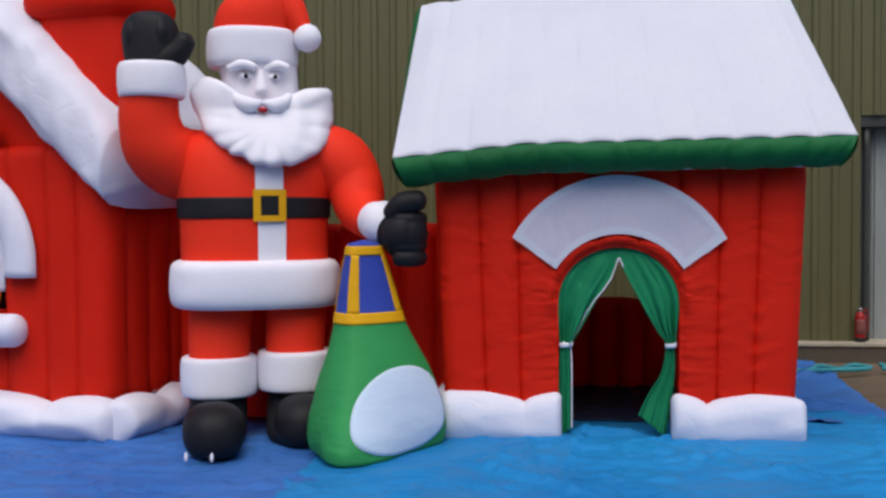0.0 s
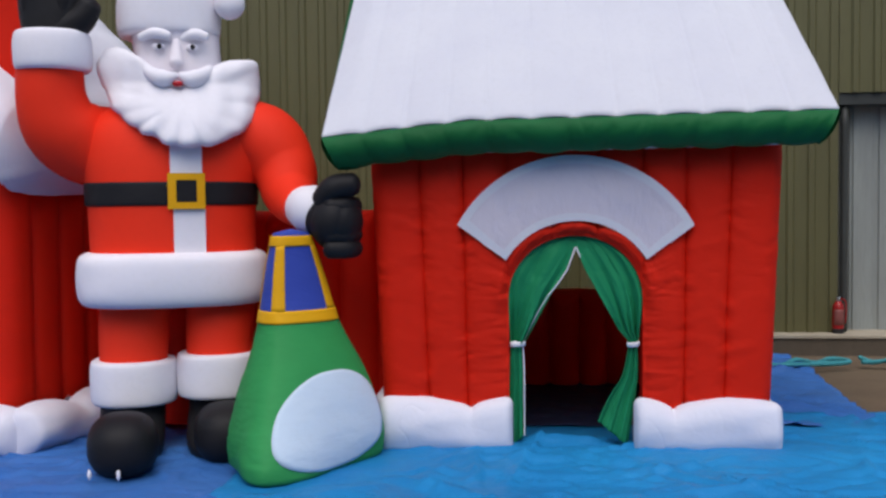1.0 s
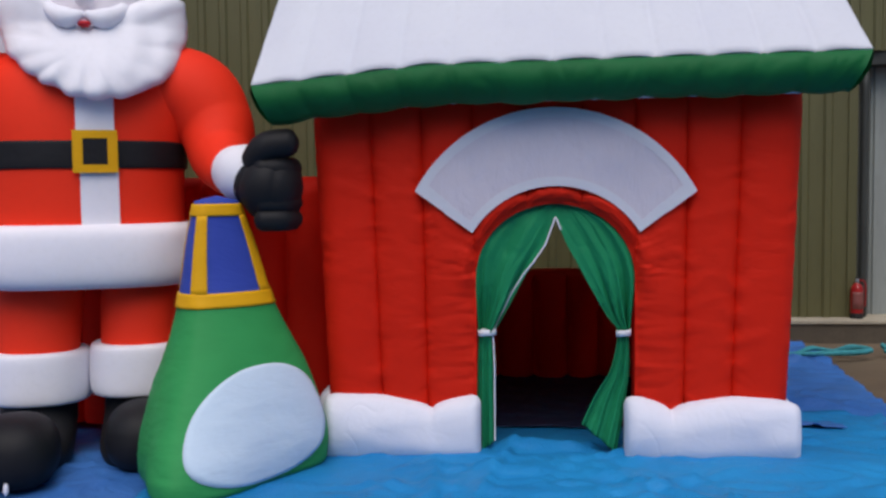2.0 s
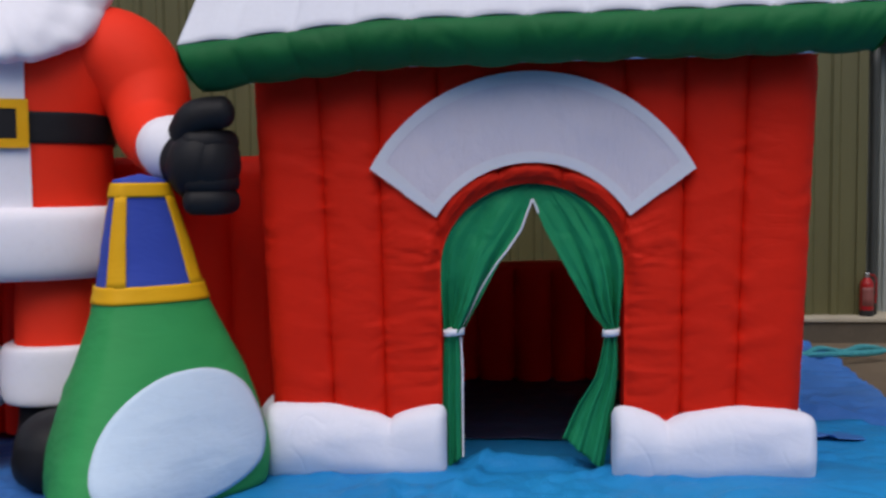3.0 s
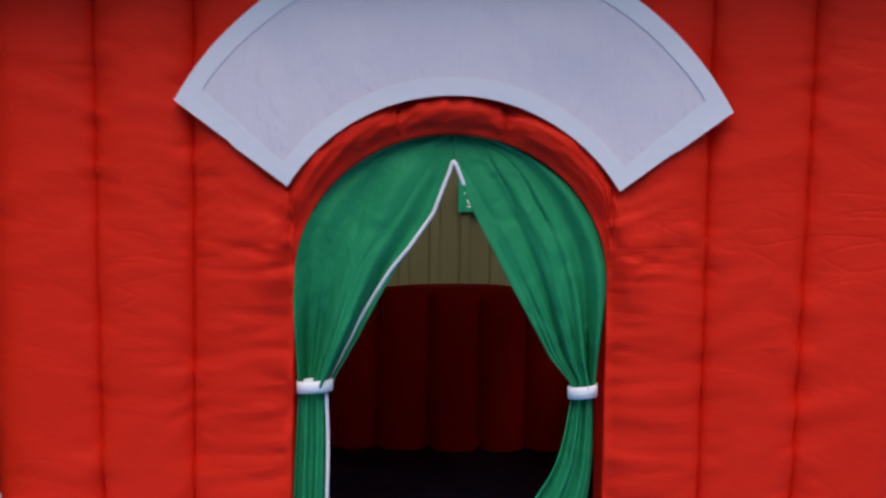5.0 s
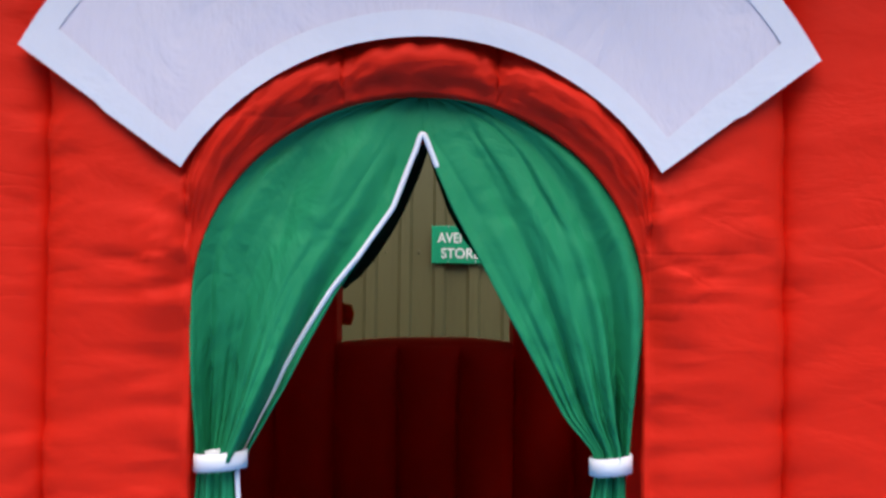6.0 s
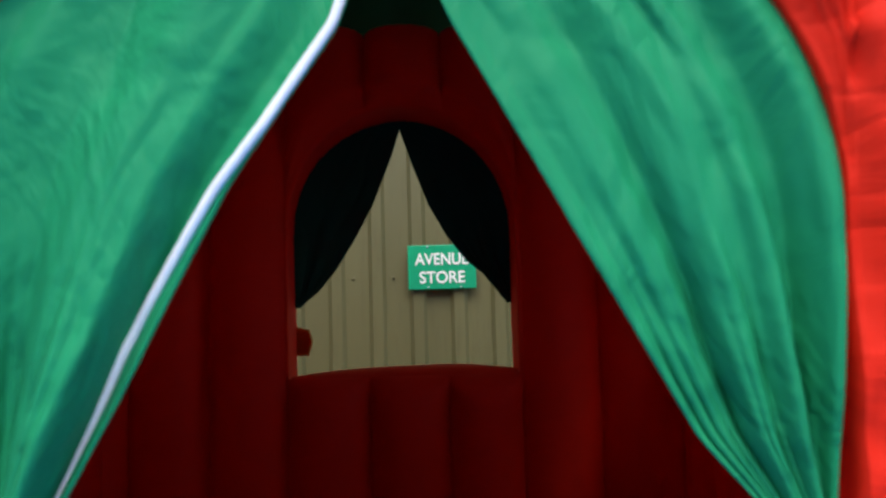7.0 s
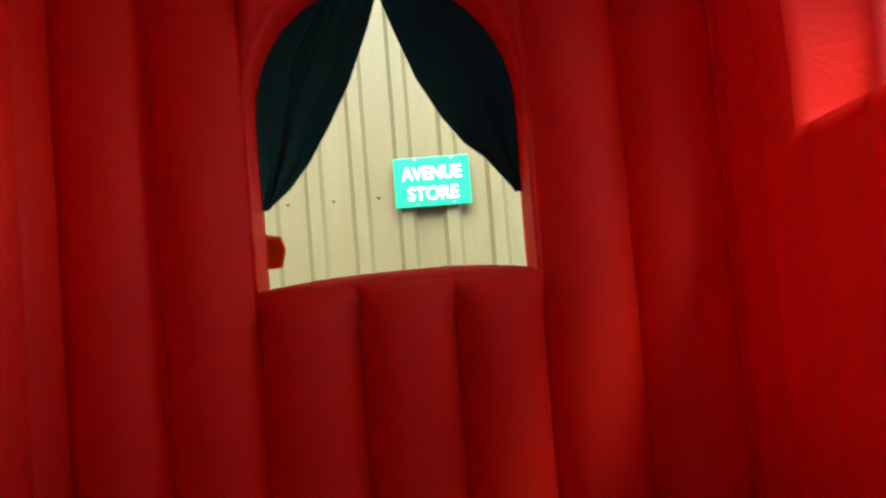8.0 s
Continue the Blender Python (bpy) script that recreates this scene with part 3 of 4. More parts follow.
BACKWIN = (-0.022, 0.34, 0.765, 1.21, 1.575)
BACK_SEAMS = [-1.13, -0.83, -0.595, -0.365, -0.125, 0.11, 0.325, 0.56, 0.8, 1.1]
ob = part("back_wall", puff_wall(BACK_SEAMS, TOP, 0.24, BACKWIN, 0.0, 0.02, 0.12, 0.0, 4.0, 0.008), RED, house, "red quilted fabric wall with an arched window")
ob.location = (0, 2.14, 0)
sh = Shell()
tube(sh, [(-0.37, 2.25, 0.69), (-0.2, 2.24, 0.703), (-0.02, 2.24, 0.71), (0.16, 2.24, 0.71), (0.33, 2.25, 0.697)], [0.08, 0.085, 0.085, 0.085, 0.08], 0, 24, 40)
part("window_sill", sh, RED, house, "red puffed window sill")
SIDE_SEAMS = [0.14, 0.4, 0.66, 0.92, 1.18, 1.44, 1.7, 1.95, 2.2]
ob = part("side_wall", puff_wall(SIDE_SEAMS, TOP, 0.3, None, 0.0, 0.04, 0.085, 0.0, 7.0, 0.006), RED, house)
ob.matrix_local = Matrix(((0, 1, 0, -1.15), (1, 0, 0, 0), (0, 0, 1, 0), (0, 0, 0, 1)))
SIDEWIN = (1.21, 0.56, 1.0, 1.3, 1.68)
ob = part("side_wall", puff_wall(SIDE_SEAMS, TOP, 0.22, SIDEWIN, 0.0, 0.04, 0.07, 0.0, 9.0, 0.006), RED, house, "red quilted side wall with a window")
ob.matrix_local = Matrix(((0, 1, 0, 0.83), (1, 0, 0, 0), (0, 0, 1, 0), (0, 0, 0, 1)))


def lobes(x, cusps):
    """Height of the snow skirt: arcs that meet in points."""
    c = sorted(cusps)
    i = max(0, min(len(c) - 2, int(np.searchsorted(c, x)) - 1))
    f = (x - c[i]) / (c[i + 1] - c[i])
    return 0.262 + 0.075 * math.sqrt(max(0, 1 - (2 * f - 1) ** 2)) ** 1.3


def skirt(a, b, cusps, seed):
    """White roll along a wall from a to b, with its top edge in arcs."""
    sh = Shell()
    us = np.linspace(0, 1, 70)

    def fn(u, s):
        x = a + (b - a) * u
        e = min(u, 1 - u) * abs(b - a)
        k = math.sqrt(max(0.0, 1 - (1 - min(1, e / 0.06)) ** 2))
        t = lobes(x, cusps)
        ang = math.pi * s
        z = t * (0.5 + 0.5 * math.cos(ang)) * (0.9 + 0.1 * k)
        out = (0.012 + 0.1 * math.sin(ang) ** 0.85 * (0.35 + 0.65 * k)) + 0.012 * noise.noise((x * 5 + seed, z * 9, 1))
        return (x, -out, z + 0.006)

    sh.grid(fn, us, np.linspace(0, 1, 22))
    sh.grid(lambda u, s: (a + (b - a) * u, 0.03, 0.006 + s * 0.86 * lobes(a + (b - a) * u, cusps)), us, [0, 1])
    for u in (0, 1):
        ring = [fn(u, s) for s in np.linspace(0, 1, 22)]
        base = len(sh.v)
        sh.v.extend(ring)
        sh.fan([base + i for i in range(22)], (a + (b - a) * u, -0.02, 0.13))
    return sh


part("snow_skirt", skirt(-1.17, -0.375, [-1.45, -0.62, -0.1], 0), WHITE, house, "white snow-like roll at the foot of the wall")
part("snow_skirt", skirt(0.335, 1.18, [0.1, 0.56, 1.25], 5), WHITE, house, "white snow-like roll at the foot of the wall")
for x, turn in ((1.08, 90), (-1.15, -90)):
    ob = part("snow_skirt", skirt(-2.25, -0.06, [-2.5, -1.9, -1.3, -0.7, 0.1] if turn > 0 else [-2.5, -1.9, -1.3, -0.7, 0.1], 8), WHITE, house)
    ob.matrix_local = Matrix.Translation((x, 0, 0)) @ Matrix(((0, -1, 0, 0), (-1, 0, 0, 0), (0, 0, 1, 0), (0, 0, 0, 1))) if turn > 0 else Matrix.Translation((x, 0, 0)) @ Matrix(((0, 1, 0, 0), (-1, 0, 0, 0), (0, 0, 1, 0), (0, 0, 0, 1)))


# roof: white cover over a green rim
def eave_z(x):
    return 1.965 + (0.0 if x > -0.6 else 0.085 * (x + 0.6)) + 0.012 * x


RUN, RISE, EY = 1.42, 1.27, -0.245
X0, X1 = -1.452, 1.425


def roof_top(u, s):
    x = X0 + (X1 - X0) * u
    n = (u * 12) % 1.0
    sc = 0.014 * (math.sin(math.pi * n) - 0.6)
    e = min(u, 1 - u, 0.05) / 0.05
    sc *= e
    x -= 0.17 * s * u * u
    y = EY + RUN * s
    z = eave_z(x) + RISE * s + 0.05 * math.sin(math.pi * min(1, s * 1.0)) ** 0.5 * e + sc * (0.9 - 0.45 * min(1, 6 * s))
    z += 0.008 * noise.noise((x * 5, s * 7, 2)) * min(1, s * 10)
    z -= 0.014 * math.exp(-((min(n, 1 - n) / 0.07) ** 2)) * e * (0.5 + 0.5 * noise.noise((int(u * 12 + 0.5) * 3.3, s * 4, 6)))
    z -= 0.03 * max(0, 0.12 - abs(noise.noise((x * 2.2, s * 5.0 + x * 0.4, 9.1)))) * min(1, s * 6)
    return (x, y - 0.0, z)


def roof_side(front):
    sh = Shell()
    us, ss = np.linspace(0, 1, 217), np.linspace(0, 1, 60)
    sh.grid(lambda u, s: roof_top(u, s) if front else (roof_top(u, s)[0], 2 * (EY + RUN) - roof_top(u, s)[1], roof_top(u, s)[2]), us, ss)
    return sh


part("snow_cover", roof_side(True), ROOFWHITE, house, "white fabric roof slope, scalloped along the eave", True, 0.012)
part("snow_cover", roof_side(False), ROOFWHITE, house, "", True, 0.012)


def rim(front):
    sh = Shell()
    us = np.linspace(0, 1, 260)

    def fn(u, b):
        x = X0 + (X1 - X0) * u
        n = (u * 12 + 0.1) % 1.0
        inset = 0.085 * b * (1 - 2 * u) * (1 if min(u, 1 - u) < 0.5 else 0)
        out = 0.05 * math.sin(math.pi * b) ** 0.7 * (0.7 + 0.3 * math.sin(math.pi * n) ** 0.5)
        drop = 0.178 + 0.012 * math.sin(math.pi * n) + 0.012 * noise.noise((x * 3, 5, 5))
        fold = noise.noise((x * 11 + 0.8 * b, b * 1.2, 3.7))
        out -= 0.03 * max(0, 0.25 - abs(fold)) * math.sin(math.pi * b) ** 0.5
        y = EY - out + 0.07 * b ** 2
        z = eave_z(x) - drop * b - 0.002
        return (x + inset, y if front else 2 * (EY + RUN) - y, z)

    sh.grid(fn, us, np.linspace(0, 1, 12))
    sh.grid(lambda u, s: ((lambda p: (p[0], p[1] + (0.5 * s if front else -0.5 * s), p[2] + 0.44 * s))(fn(u, 1.0))), us, [0, 0.5, 1])
    return sh


part("eave_trim", rim(True), GREEN, house, "bulging dark green eave band", True)
part("eave_trim", rim(False), GREEN, house, "", True)
for end in (0, 1):
    sh = Shell()
    for front in (True, False):
        def fn(s, b):
            p = roof_top(end, s)
            sgn = -1 if end == 0 else 1
            x = p[0] + sgn * (0.035 * math.sin(math.pi * b) ** 0.7) - sgn * 0.085 * b * (1 - s) + sgn * 0.045 * min(1, 2 * s) * b
            y = p[1] + 0.07 * b * (1 - s)
            return (x, y if front else 2 * (EY + RUN) - y, p[2] - 0.19 * b)

        sh.grid(fn, np.linspace(0, 1, 24), np.linspace(0, 1, 10))
    part("gable_trim", sh, GREEN, house, "green band along the gable edge")
sh = Shell()
for front in (True, False):
    def fn(u, s):
        y = EY + 0.07 + (RUN - 0.07) * s
        x = -1.33 + 2.63 * u
        return (x, y if front else 2 * (EY + RUN) - y, eave_z(x) - 0.18 + (RISE) * s)

    sh.grid(fn, np.linspace(0, 1, 20), np.linspace(0, 1, 8))
part("roof_lining", sh, LINING, house, "white underside of the roof", True, 0.01)
for x in (-1.1, 1.07):
    sh = Shell()
    yr, zr = EY + RUN, 1.78 + RISE - 0.06
    for dx in (-0.06, 0.06):
        sh.grid(lambda s, b: (x + dx, 0.0 + 2 * yr * s, 1.74 + (zr - 1.74) * b * (1 - abs(2 * s - 1))), np.linspace(0, 1, 21), np.linspace(0, 1, 8))
    part("gable_wall", sh, RED, house, "red fabric gable", True, 0.01)

# white arched flap over the doorway
FA, FB = math.asin(0.7 / 0.798), math.asin(0.416 / 0.489)


def flap_point(a, r, lift=0.0):
    o = (0.798 * math.sin(a * FA) - 0.006, 0.977 + 0.798 * math.cos(a * FA))
    i = (0.489 * math.sin(a * FB), 0.897 + 0.489 * math.cos(a * FB))
    x, z = i[0] + (o[0] - i[0]) * r, i[1] + (o[1] - i[1]) * r
    z -= 0.01 * (x if r > 0.5 else 0) * 0.8
    y = -0.036 - 0.008 * noise.noise((x * 4, z * 5, 0.5)) - 0.01 * math.cos(a * 1.4) * (1 - abs(2 * r - 1) * 0.5) - lift
    return (x * 0.982, y, 0.95 + (z - 0.95) * 0.985)


sh = Shell()
sh.grid(lambda a, r: flap_point(a, r), np.linspace(-0.94, 0.94, 70), np.linspace(0.1, 0.89, 16))
flap = part("door_flap", sh, MESHY, house, "pale lavender-white arched fabric flap", False, 0.002)
sh = Shell()
A = np.linspace(-1, 1, 90)
sh.grid(lambda a, r: flap_point(a, r, 0.003), A, [0, 0.06, 0.12])
sh.grid(lambda a, r: flap_point(a, r, 0.003), A, [0.87, 0.94, 1.0])
for s0, s1 in ((-1, -0.92), (0.92, 1)):
    sh.grid(lambda a, r: flap_point(a, r, 0.003), np.linspace(s0, s1, 4), np.linspace(0.11, 0.88, 14))
part("flap_border", sh, FLAP_EDGE, flap, "bright white border of the flap", False, 0.0015)


# curtains
def arch_x(z, hw, zs, zt):
    return hw if z <= zs else hw * math.sqrt(max(0.0, 1 - ((z - zs) / (zt - zs)) ** 2))


def curtain(side, name, mat, parent, centre, y, hw, zs, zt, apex, tie, edge, folds=7, depth=0.02, seed=0.0, inward=False):
    """A curtain half, gathered from the arch to a tie. edge: rows of (z, distance of the inner edge from the centre)."""
    ez, ex = [e[0] for e in edge][::-1], [e[1] for e in edge][::-1]
    outer_tie, inner_tie = tie[1], tie[2]
    sh = Shell()

    def fn(u, v):
        z = zt - 0.001 + (tie[0] - zt) * v
        xo = arch_x(z, hw, zs, zt)
        if z < zs:
            xo = hw + (outer_tie - hw) * ((zs - z) / (zs - tie[0])) ** 1.5
        xi = float(np.interp(z, ez, ex)) if z < apex else 0.0
        xi = min(xi, xo)
        x = xo + (xi - xo) * u
        k = v ** 1.5
        w = u + 0.02 * noise.noise((z * 5, seed, 0))
        f = 2.2 * noise.noise((w * folds * 0.6 + 11 * seed, z * 0.8, seed)) + 0.8 * k * noise.noise((w * folds * 1.7 + 7 * seed, z * 1.2, seed + 4))
        amp = depth * (0.16 + 0.84 * k) * min(1, 6 * (1 - u) + 0.3) * min(1, (xo - xi) / 0.2 + 0.3) * (1 - u * max(0.0, min(1.0, (z - apex + 0.05) / 0.06)))
        yy = y + amp * f + 0.02 * math.sin(math.pi * min(1, v * 1.1)) * (-1) + 0.01 * noise.noise((side * x * 9, z * 4, 0.5)) + 0.022 * max(0, 0.2 - abs(noise.noise((u * 4 + z * 3 + seed, z * 5 - u * 2, seed + 2)))) * min(1, 5 * u, 5 * (1 - u))
        return (centre + side * x, yy, z)

    sh.grid(fn, np.linspace(0, 1, 80), np.linspace(0, 1, 70))
    return part(name, sh, mat, parent, "", True, 0.004), fn


def tail(side, name, mat, parent, centre, y, rows, folds, depth, seed):
    """The curtain below its tie: rows of (z, outer, inner)."""
    sh = Shell()
    K = lerp_keys(rows, 30)

    def fn(u, v):
        z0, xo, xi, z1 = K[int(round(v * 29))]
        x = xo + (xi - xo) * u
        z = z0 + (z1 - z0) * u
        f = math.sin(u * folds * math.pi + seed) + 0.4 * math.sin(u * folds * 2.3 * math.pi + seed)
        return (centre + side * x, y + depth * f * (0.5 + 0.5 * v) + 0.008 * noise.noise((x * 8, z * 5, seed)), z)

    sh.grid(fn, np.linspace(0, 1, 50), np.linspace(0, 1, 30))
    return part(name, sh, mat, parent, "", True, 0.004), fn


CY = 0.03
EDGE_L = [(1.215, 0.0), (1.09, 0.045), (0.95, 0.142), (0.86, 0.192), (0.773, 0.237), (0.675, 0.292), (0.65, 0.305)]
EDGE_R = [(1.215, 0.0), (1.09, 0.054), (0.904, 0.155), (0.729, 0.254), (0.672, 0.303), (0.65, 0.306)]
cl, left_fn = curtain(-1, "door_curtain", CURTAIN, house, 0, CY, 0.396, 0.925, 1.293, 1.215, (0.65, 0.384, 0.305), EDGE_L, 8, 0.048, 0.4)
cr, right_fn = curtain(1, "door_curtain", CURTAIN, house, 0, CY, 0.39, 0.925, 1.293, 1.215, (0.65, 0.365, 0.306), EDGE_R, 9, 0.048, 1.9)
tagged(cl, "green cloth curtain with white piping, tied back")
tagged(cr, "green cloth curtain, tied back")
_, tail_fn = tail(-1, "curtain_tail", CURTAIN, cl, 0, CY, [(0.64, 0.384, 0.312, 0.64), (0.5, 0.39, 0.305, 0.5), (0.3, 0.394, 0.305, 0.3), (0.03, 0.392, 0.305, 0.1)], 5, 0.014, 0.2)
tail(1, "curtain_tail", CURTAIN, cr, 0, CY, [(0.64, 0.362, 0.308, 0.64), (0.45, 0.362, 0.27, 0.47), (0.28, 0.34, 0.19, 0.33), (0.04, 0.30, 0.125, 0.19)], 5, 0.014, 1.2)
for x0, x1, nm in ((-0.388, -0.3, "l"), (0.3, 0.37, "r")):
    sh = Shell()
    xc, w = (x0 + x1) / 2, (x1 - x0) / 2

    def fn(a, b):
        return (xc + w * 1.02 * math.cos(a), CY + 0.034 * math.sin(a), 0.634 + 0.03 * b + 0.004 * math.cos(a))

    sh.grid(fn, np.linspace(0, 2 * math.pi, 32, endpoint=False), [0, 0.5, 1], 0, True)
    part("curtain_tie", sh, PIPING, cl if nm == "l" else cr, "white fabric tie band", True, 0.004)
sh = Shell()
pts = []
for v in np.linspace(0.128, 1, 44):
    p = left_fn(0.985 if v < 0.45 else 0.985 - 0.1 * min(1, (v - 0.45) / 0.3), v)
    pts.append((p[0], p[1] - 0.008, p[2]))
tube(sh, pts, [0.0048] * len(pts), 0, 8, 120)
part("piping", sh, PIPING, cl, "white piping sewn along the curtain edge")
sh = Shell()
pts = [(lambda p: (p[0], p[1] - 0.006, p[2]))(tail_fn(0.97, v)) for v in np.linspace(0.05, 1, 16)]
tube(sh, pts, [0.0045] * len(pts), 0, 8, 60)
part("piping", sh, PIPING, cl, "white piping sewn along the curtain edge")
sh = Shell()
tube(sh, [(-0.012, CY - 0.018, 1.19), (0.0, CY - 0.018, 1.222), (0.016, CY - 0.018, 1.19), (0.026, CY - 0.016, 1.165)], [0.005] * 4, 0, 8, 20)
part("piping", sh, PIPING, cl)

# curtains of the back window, seen from inside
WE_L = [(1.545, 0.0), (1.45, 0.03), (1.3, 0.09), (1.2, 0.145), (1.1, 0.21), (1.03, 0.27), (0.985, 0.325)]
WE_R = [(1.545, 0.0), (1.45, 0.03), (1.3, 0.085), (1.2, 0.14), (1.12, 0.2), (1.08, 0.25), (1.03, 0.29), (0.985, 0.325)]
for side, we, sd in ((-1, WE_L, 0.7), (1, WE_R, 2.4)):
    # cloth colour already holds the shade of the side facing indoors
    ob, _ = curtain(side, "window_curtain", CURTAIN_UNLIT, house, -0.022, 2.35, 0.345, 1.21, 1.585, 1.545, (0.985, 0.34, 0.325), we, 6, 0.012, sd)
    tagged(ob, "green window curtain drawn to the side, coloured as shaded")
sh = Shell()
sh.grid(lambda u, v: (-0.39 + (0.064 + 0.012 * (1 - abs(2 * v - 0.9))) * u, 2.4 + 0.02 * math.sin(4 * u), 0.935 - 0.1 * v - 0.02 * u * (1 - v)), np.linspace(0, 1, 12), np.linspace(0, 1, 8))
part("curtain_tassel", sh, ORANGE, house, "orange cloth end hanging at the window", True, 0.006)

# side window curtain with white tie and piping
SIDE_EDGE = [(0.98, 1.5), (1.08, 1.55), (1.15, 1.63), (1.18, 1.672), (1.22, 1.668), (1.34, 1.62), (1.48, 1.54), (1.6, 1.4)]


def side_sheet(u, v):
    z = 1.6 - 0.62 * v
    inner = float(np.interp(z, [p[0] for p in SIDE_EDGE], [p[1] for p in SIDE_EDGE]))
    return (1.06 + 0.014 * math.sin(u * 13 + 2 * v) + 0.012 * math.sin(5 * v + u), 1.745 + (inner - 1.745) * u, z)


sh = Shell()
sh.grid(side_sheet, np.linspace(0, 1, 40), np.linspace(0, 1, 40))
sidecurt = part("window_curtain", sh, CURTAIN, house, "green side window curtain with white piping, tied back", True, 0.004)
boxed("curtain_tie", PIPING, sidecurt, (1.035, 1.09, 1.665, 1.75, 1.185, 1.215), 0.006)
sh = Shell()
tube(sh, [(lambda p: (p[0] - 0.008, p[1], p[2]))(side_sheet(0.98, v)) for v in np.linspace(0, 1, 20)], [0.006] * 20, 0, 8, 60)
part("piping", sh, PIPING, sidecurt, "white piping sewn along the curtain edge")


# ---------------------------------------------------------------- red inflatable passage between the houses
link = thing("inflatable_passage", pose(0, 0, 0), "low red inflatable passage joining the two houses", "inflatable passage")
part("passage_wall", puff_wall(list(np.arange(-3.3, -1.0, 0.25)), 1.45, 0.6, None, 0.0, 0.05, 0.07, 0.0, 12.0, 0.006), RED, link).location = (0, 0.72, 0)


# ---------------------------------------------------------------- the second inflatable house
# scale and offset enlarge it about the camera's eye, to fit that view
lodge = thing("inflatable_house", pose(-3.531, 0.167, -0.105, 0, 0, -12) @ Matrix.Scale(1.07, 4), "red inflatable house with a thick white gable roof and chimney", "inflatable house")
LW = (-1.3, 0.42, 0.85, 1.25, 1.65)
part("front_wall", puff_wall([-2.6, -2.3, -2.02, -1.72, -1.3, -0.88, -0.55, -0.3, -0.04], 2.0, 0.25, LW, 0.0, 0.04, 0.05, 0.0, 20.0, 0.006), RED, lodge, "red quilted front wall with an arched window")
ob = part("side_wall", puff_wall([0.0, 0.24, 0.5, 0.76, 1.02, 1.28, 1.54, 1.8], 1.6, 0.25, None, 0.0, 0.05, 0.05, 0.0, 23.0, 0.006), RED, lodge)
ob.matrix_local = Matrix(((0, -1, 0, -0.07), (1, 0, 0, 0), (0, 0, 1, 0), (0, 0, 0, 1)))
boxed("back_wall", RED, lodge, (-2.6, 0, 1.6, 1.8, 0, 2.0), 0.06)
boxed("side_wall", RED, lodge, (-2.6, -2.35, 0.2, 1.7, 0, 1.9), 0.06)
# added panel behind the window; its colour gives the shade indoors
boxed("inner_lining", INSIDE_SHADE, lodge, (-2.3, -0.3, 0.9, 0.95, 0, 2.0), 0.01, "near-black panel standing for shade inside the second house")


def lodge_skirt(a, b, cusps, seed, k=1.25):
    s = skirt(a, b, cusps, seed)
    s.v = [(x, y * 1.9, z * k) for x, y, z in s.v]
    return s


part("snow_skirt", lodge_skirt(-2.6, 0.06, [-2.9, -2.2, -1.5, -0.48, 0.12], 31, 0.92), WHITE, lodge, "white snow-like roll at the foot of the wall")
ob = part("snow_skirt", lodge_skirt(-0.1, 1.9, [-0.2, 0.4, 0.8, 1.2, 1.6, 2.1], 33, 0.92), WHITE, lodge)
ob.matrix_local = Matrix(((0, -1, 0, 0), (1, 0, 0, 0), (0, 0, 1, 0), (0, 0, 0, 1)))

# gable roof: thick puffed white slabs
RX, RZ, EX, EZ = -1.3, 2.8, 0.06, 1.52


def slab(sgn):
    sh = Shell()

    def fn(a, b):
        # a runs round the slab's section from front to back, b down the slope
        x = RX + sgn * (EX - RX) * b
        z = RZ + (EZ - RZ) * b
        th = 0.29 + 0.04 * math.sin(math.pi * b)
        ca, sa = math.cos(a), math.sin(a)
        q = lambda w: math.copysign(abs(w) ** 0.45, w)
        y = 0.9 + 1.07 * q(ca) + 0.02 * noise.noise((b * 12, a * 3, 1))
        h = th * q(sa)
        wr = 0.012 * noise.noise((b * 16 + 2 * ca, a * 4, 4)) + 0.018 * noise.noise((b * 9, a * 5, 7))
        return (x + sgn * 0.06 * q(sa), y - wr * ca, z + 0.31 + 0.1 * (0.5 + 0.5 * q(ca)) + h + wr)

    sh.grid(fn, np.linspace(0, 2 * math.pi, 56, endpoint=False), np.linspace(0, 1, 60), 0, True)
    n = 56
    for j, fl in ((0, False), (59, True)):
        ring = [j * n + i for i in range(n)]
        sh.fan(ring, np.mean([sh.v[i] for i in ring], axis=0) + np.array((0.03 * sgn if j else 0, 0, 0)), 0, fl)
    return sh


part("snow_roof", slab(1), WHITE, lodge, "thick puffed white roof slope, wrinkled")
part("snow_roof", slab(-1), WHITE, lodge, "")
sh = Shell()
sh.grid(lambda a, b: (-1.3 + 1.25 * a * (1 - b), 0.12 + 0.02 * math.sin(9 * a), 1.95 + 0.95 * b), np.linspace(-1, 1, 30), np.linspace(0, 1, 12))
part("gable_wall", sh, RED, lodge, "red fabric gable", True, 0.1)

# chimney with flared cap
sh = Shell()
stack(sh, [(-0.33, 0.35, 2.1, 0.36, 0.3), (-0.33, 0.35, 2.6, 0.37, 0.3), (-0.33, 0.35, 2.98, 0.36, 0.29)], 0, 48, 20, 5, 0, None, 0.02)
chimney = part("chimney", sh, RED, lodge, "red puffed chimney")
sh = Shell()
stack(sh, [(-0.33, 0.35, 2.86, 0.36, 0.3), (-0.33, 0.35, 2.9, 0.42, 0.36), (-0.33, 0.35, 2.98, 0.44, 0.38), (-0.33, 0.35, 3.05, 0.42, 0.36)], 0, 48, 16, 5, 0, None, 0.02)
part("chimney_cap", sh, RED, chimney, "flared red chimney cap")
sh = Shell()
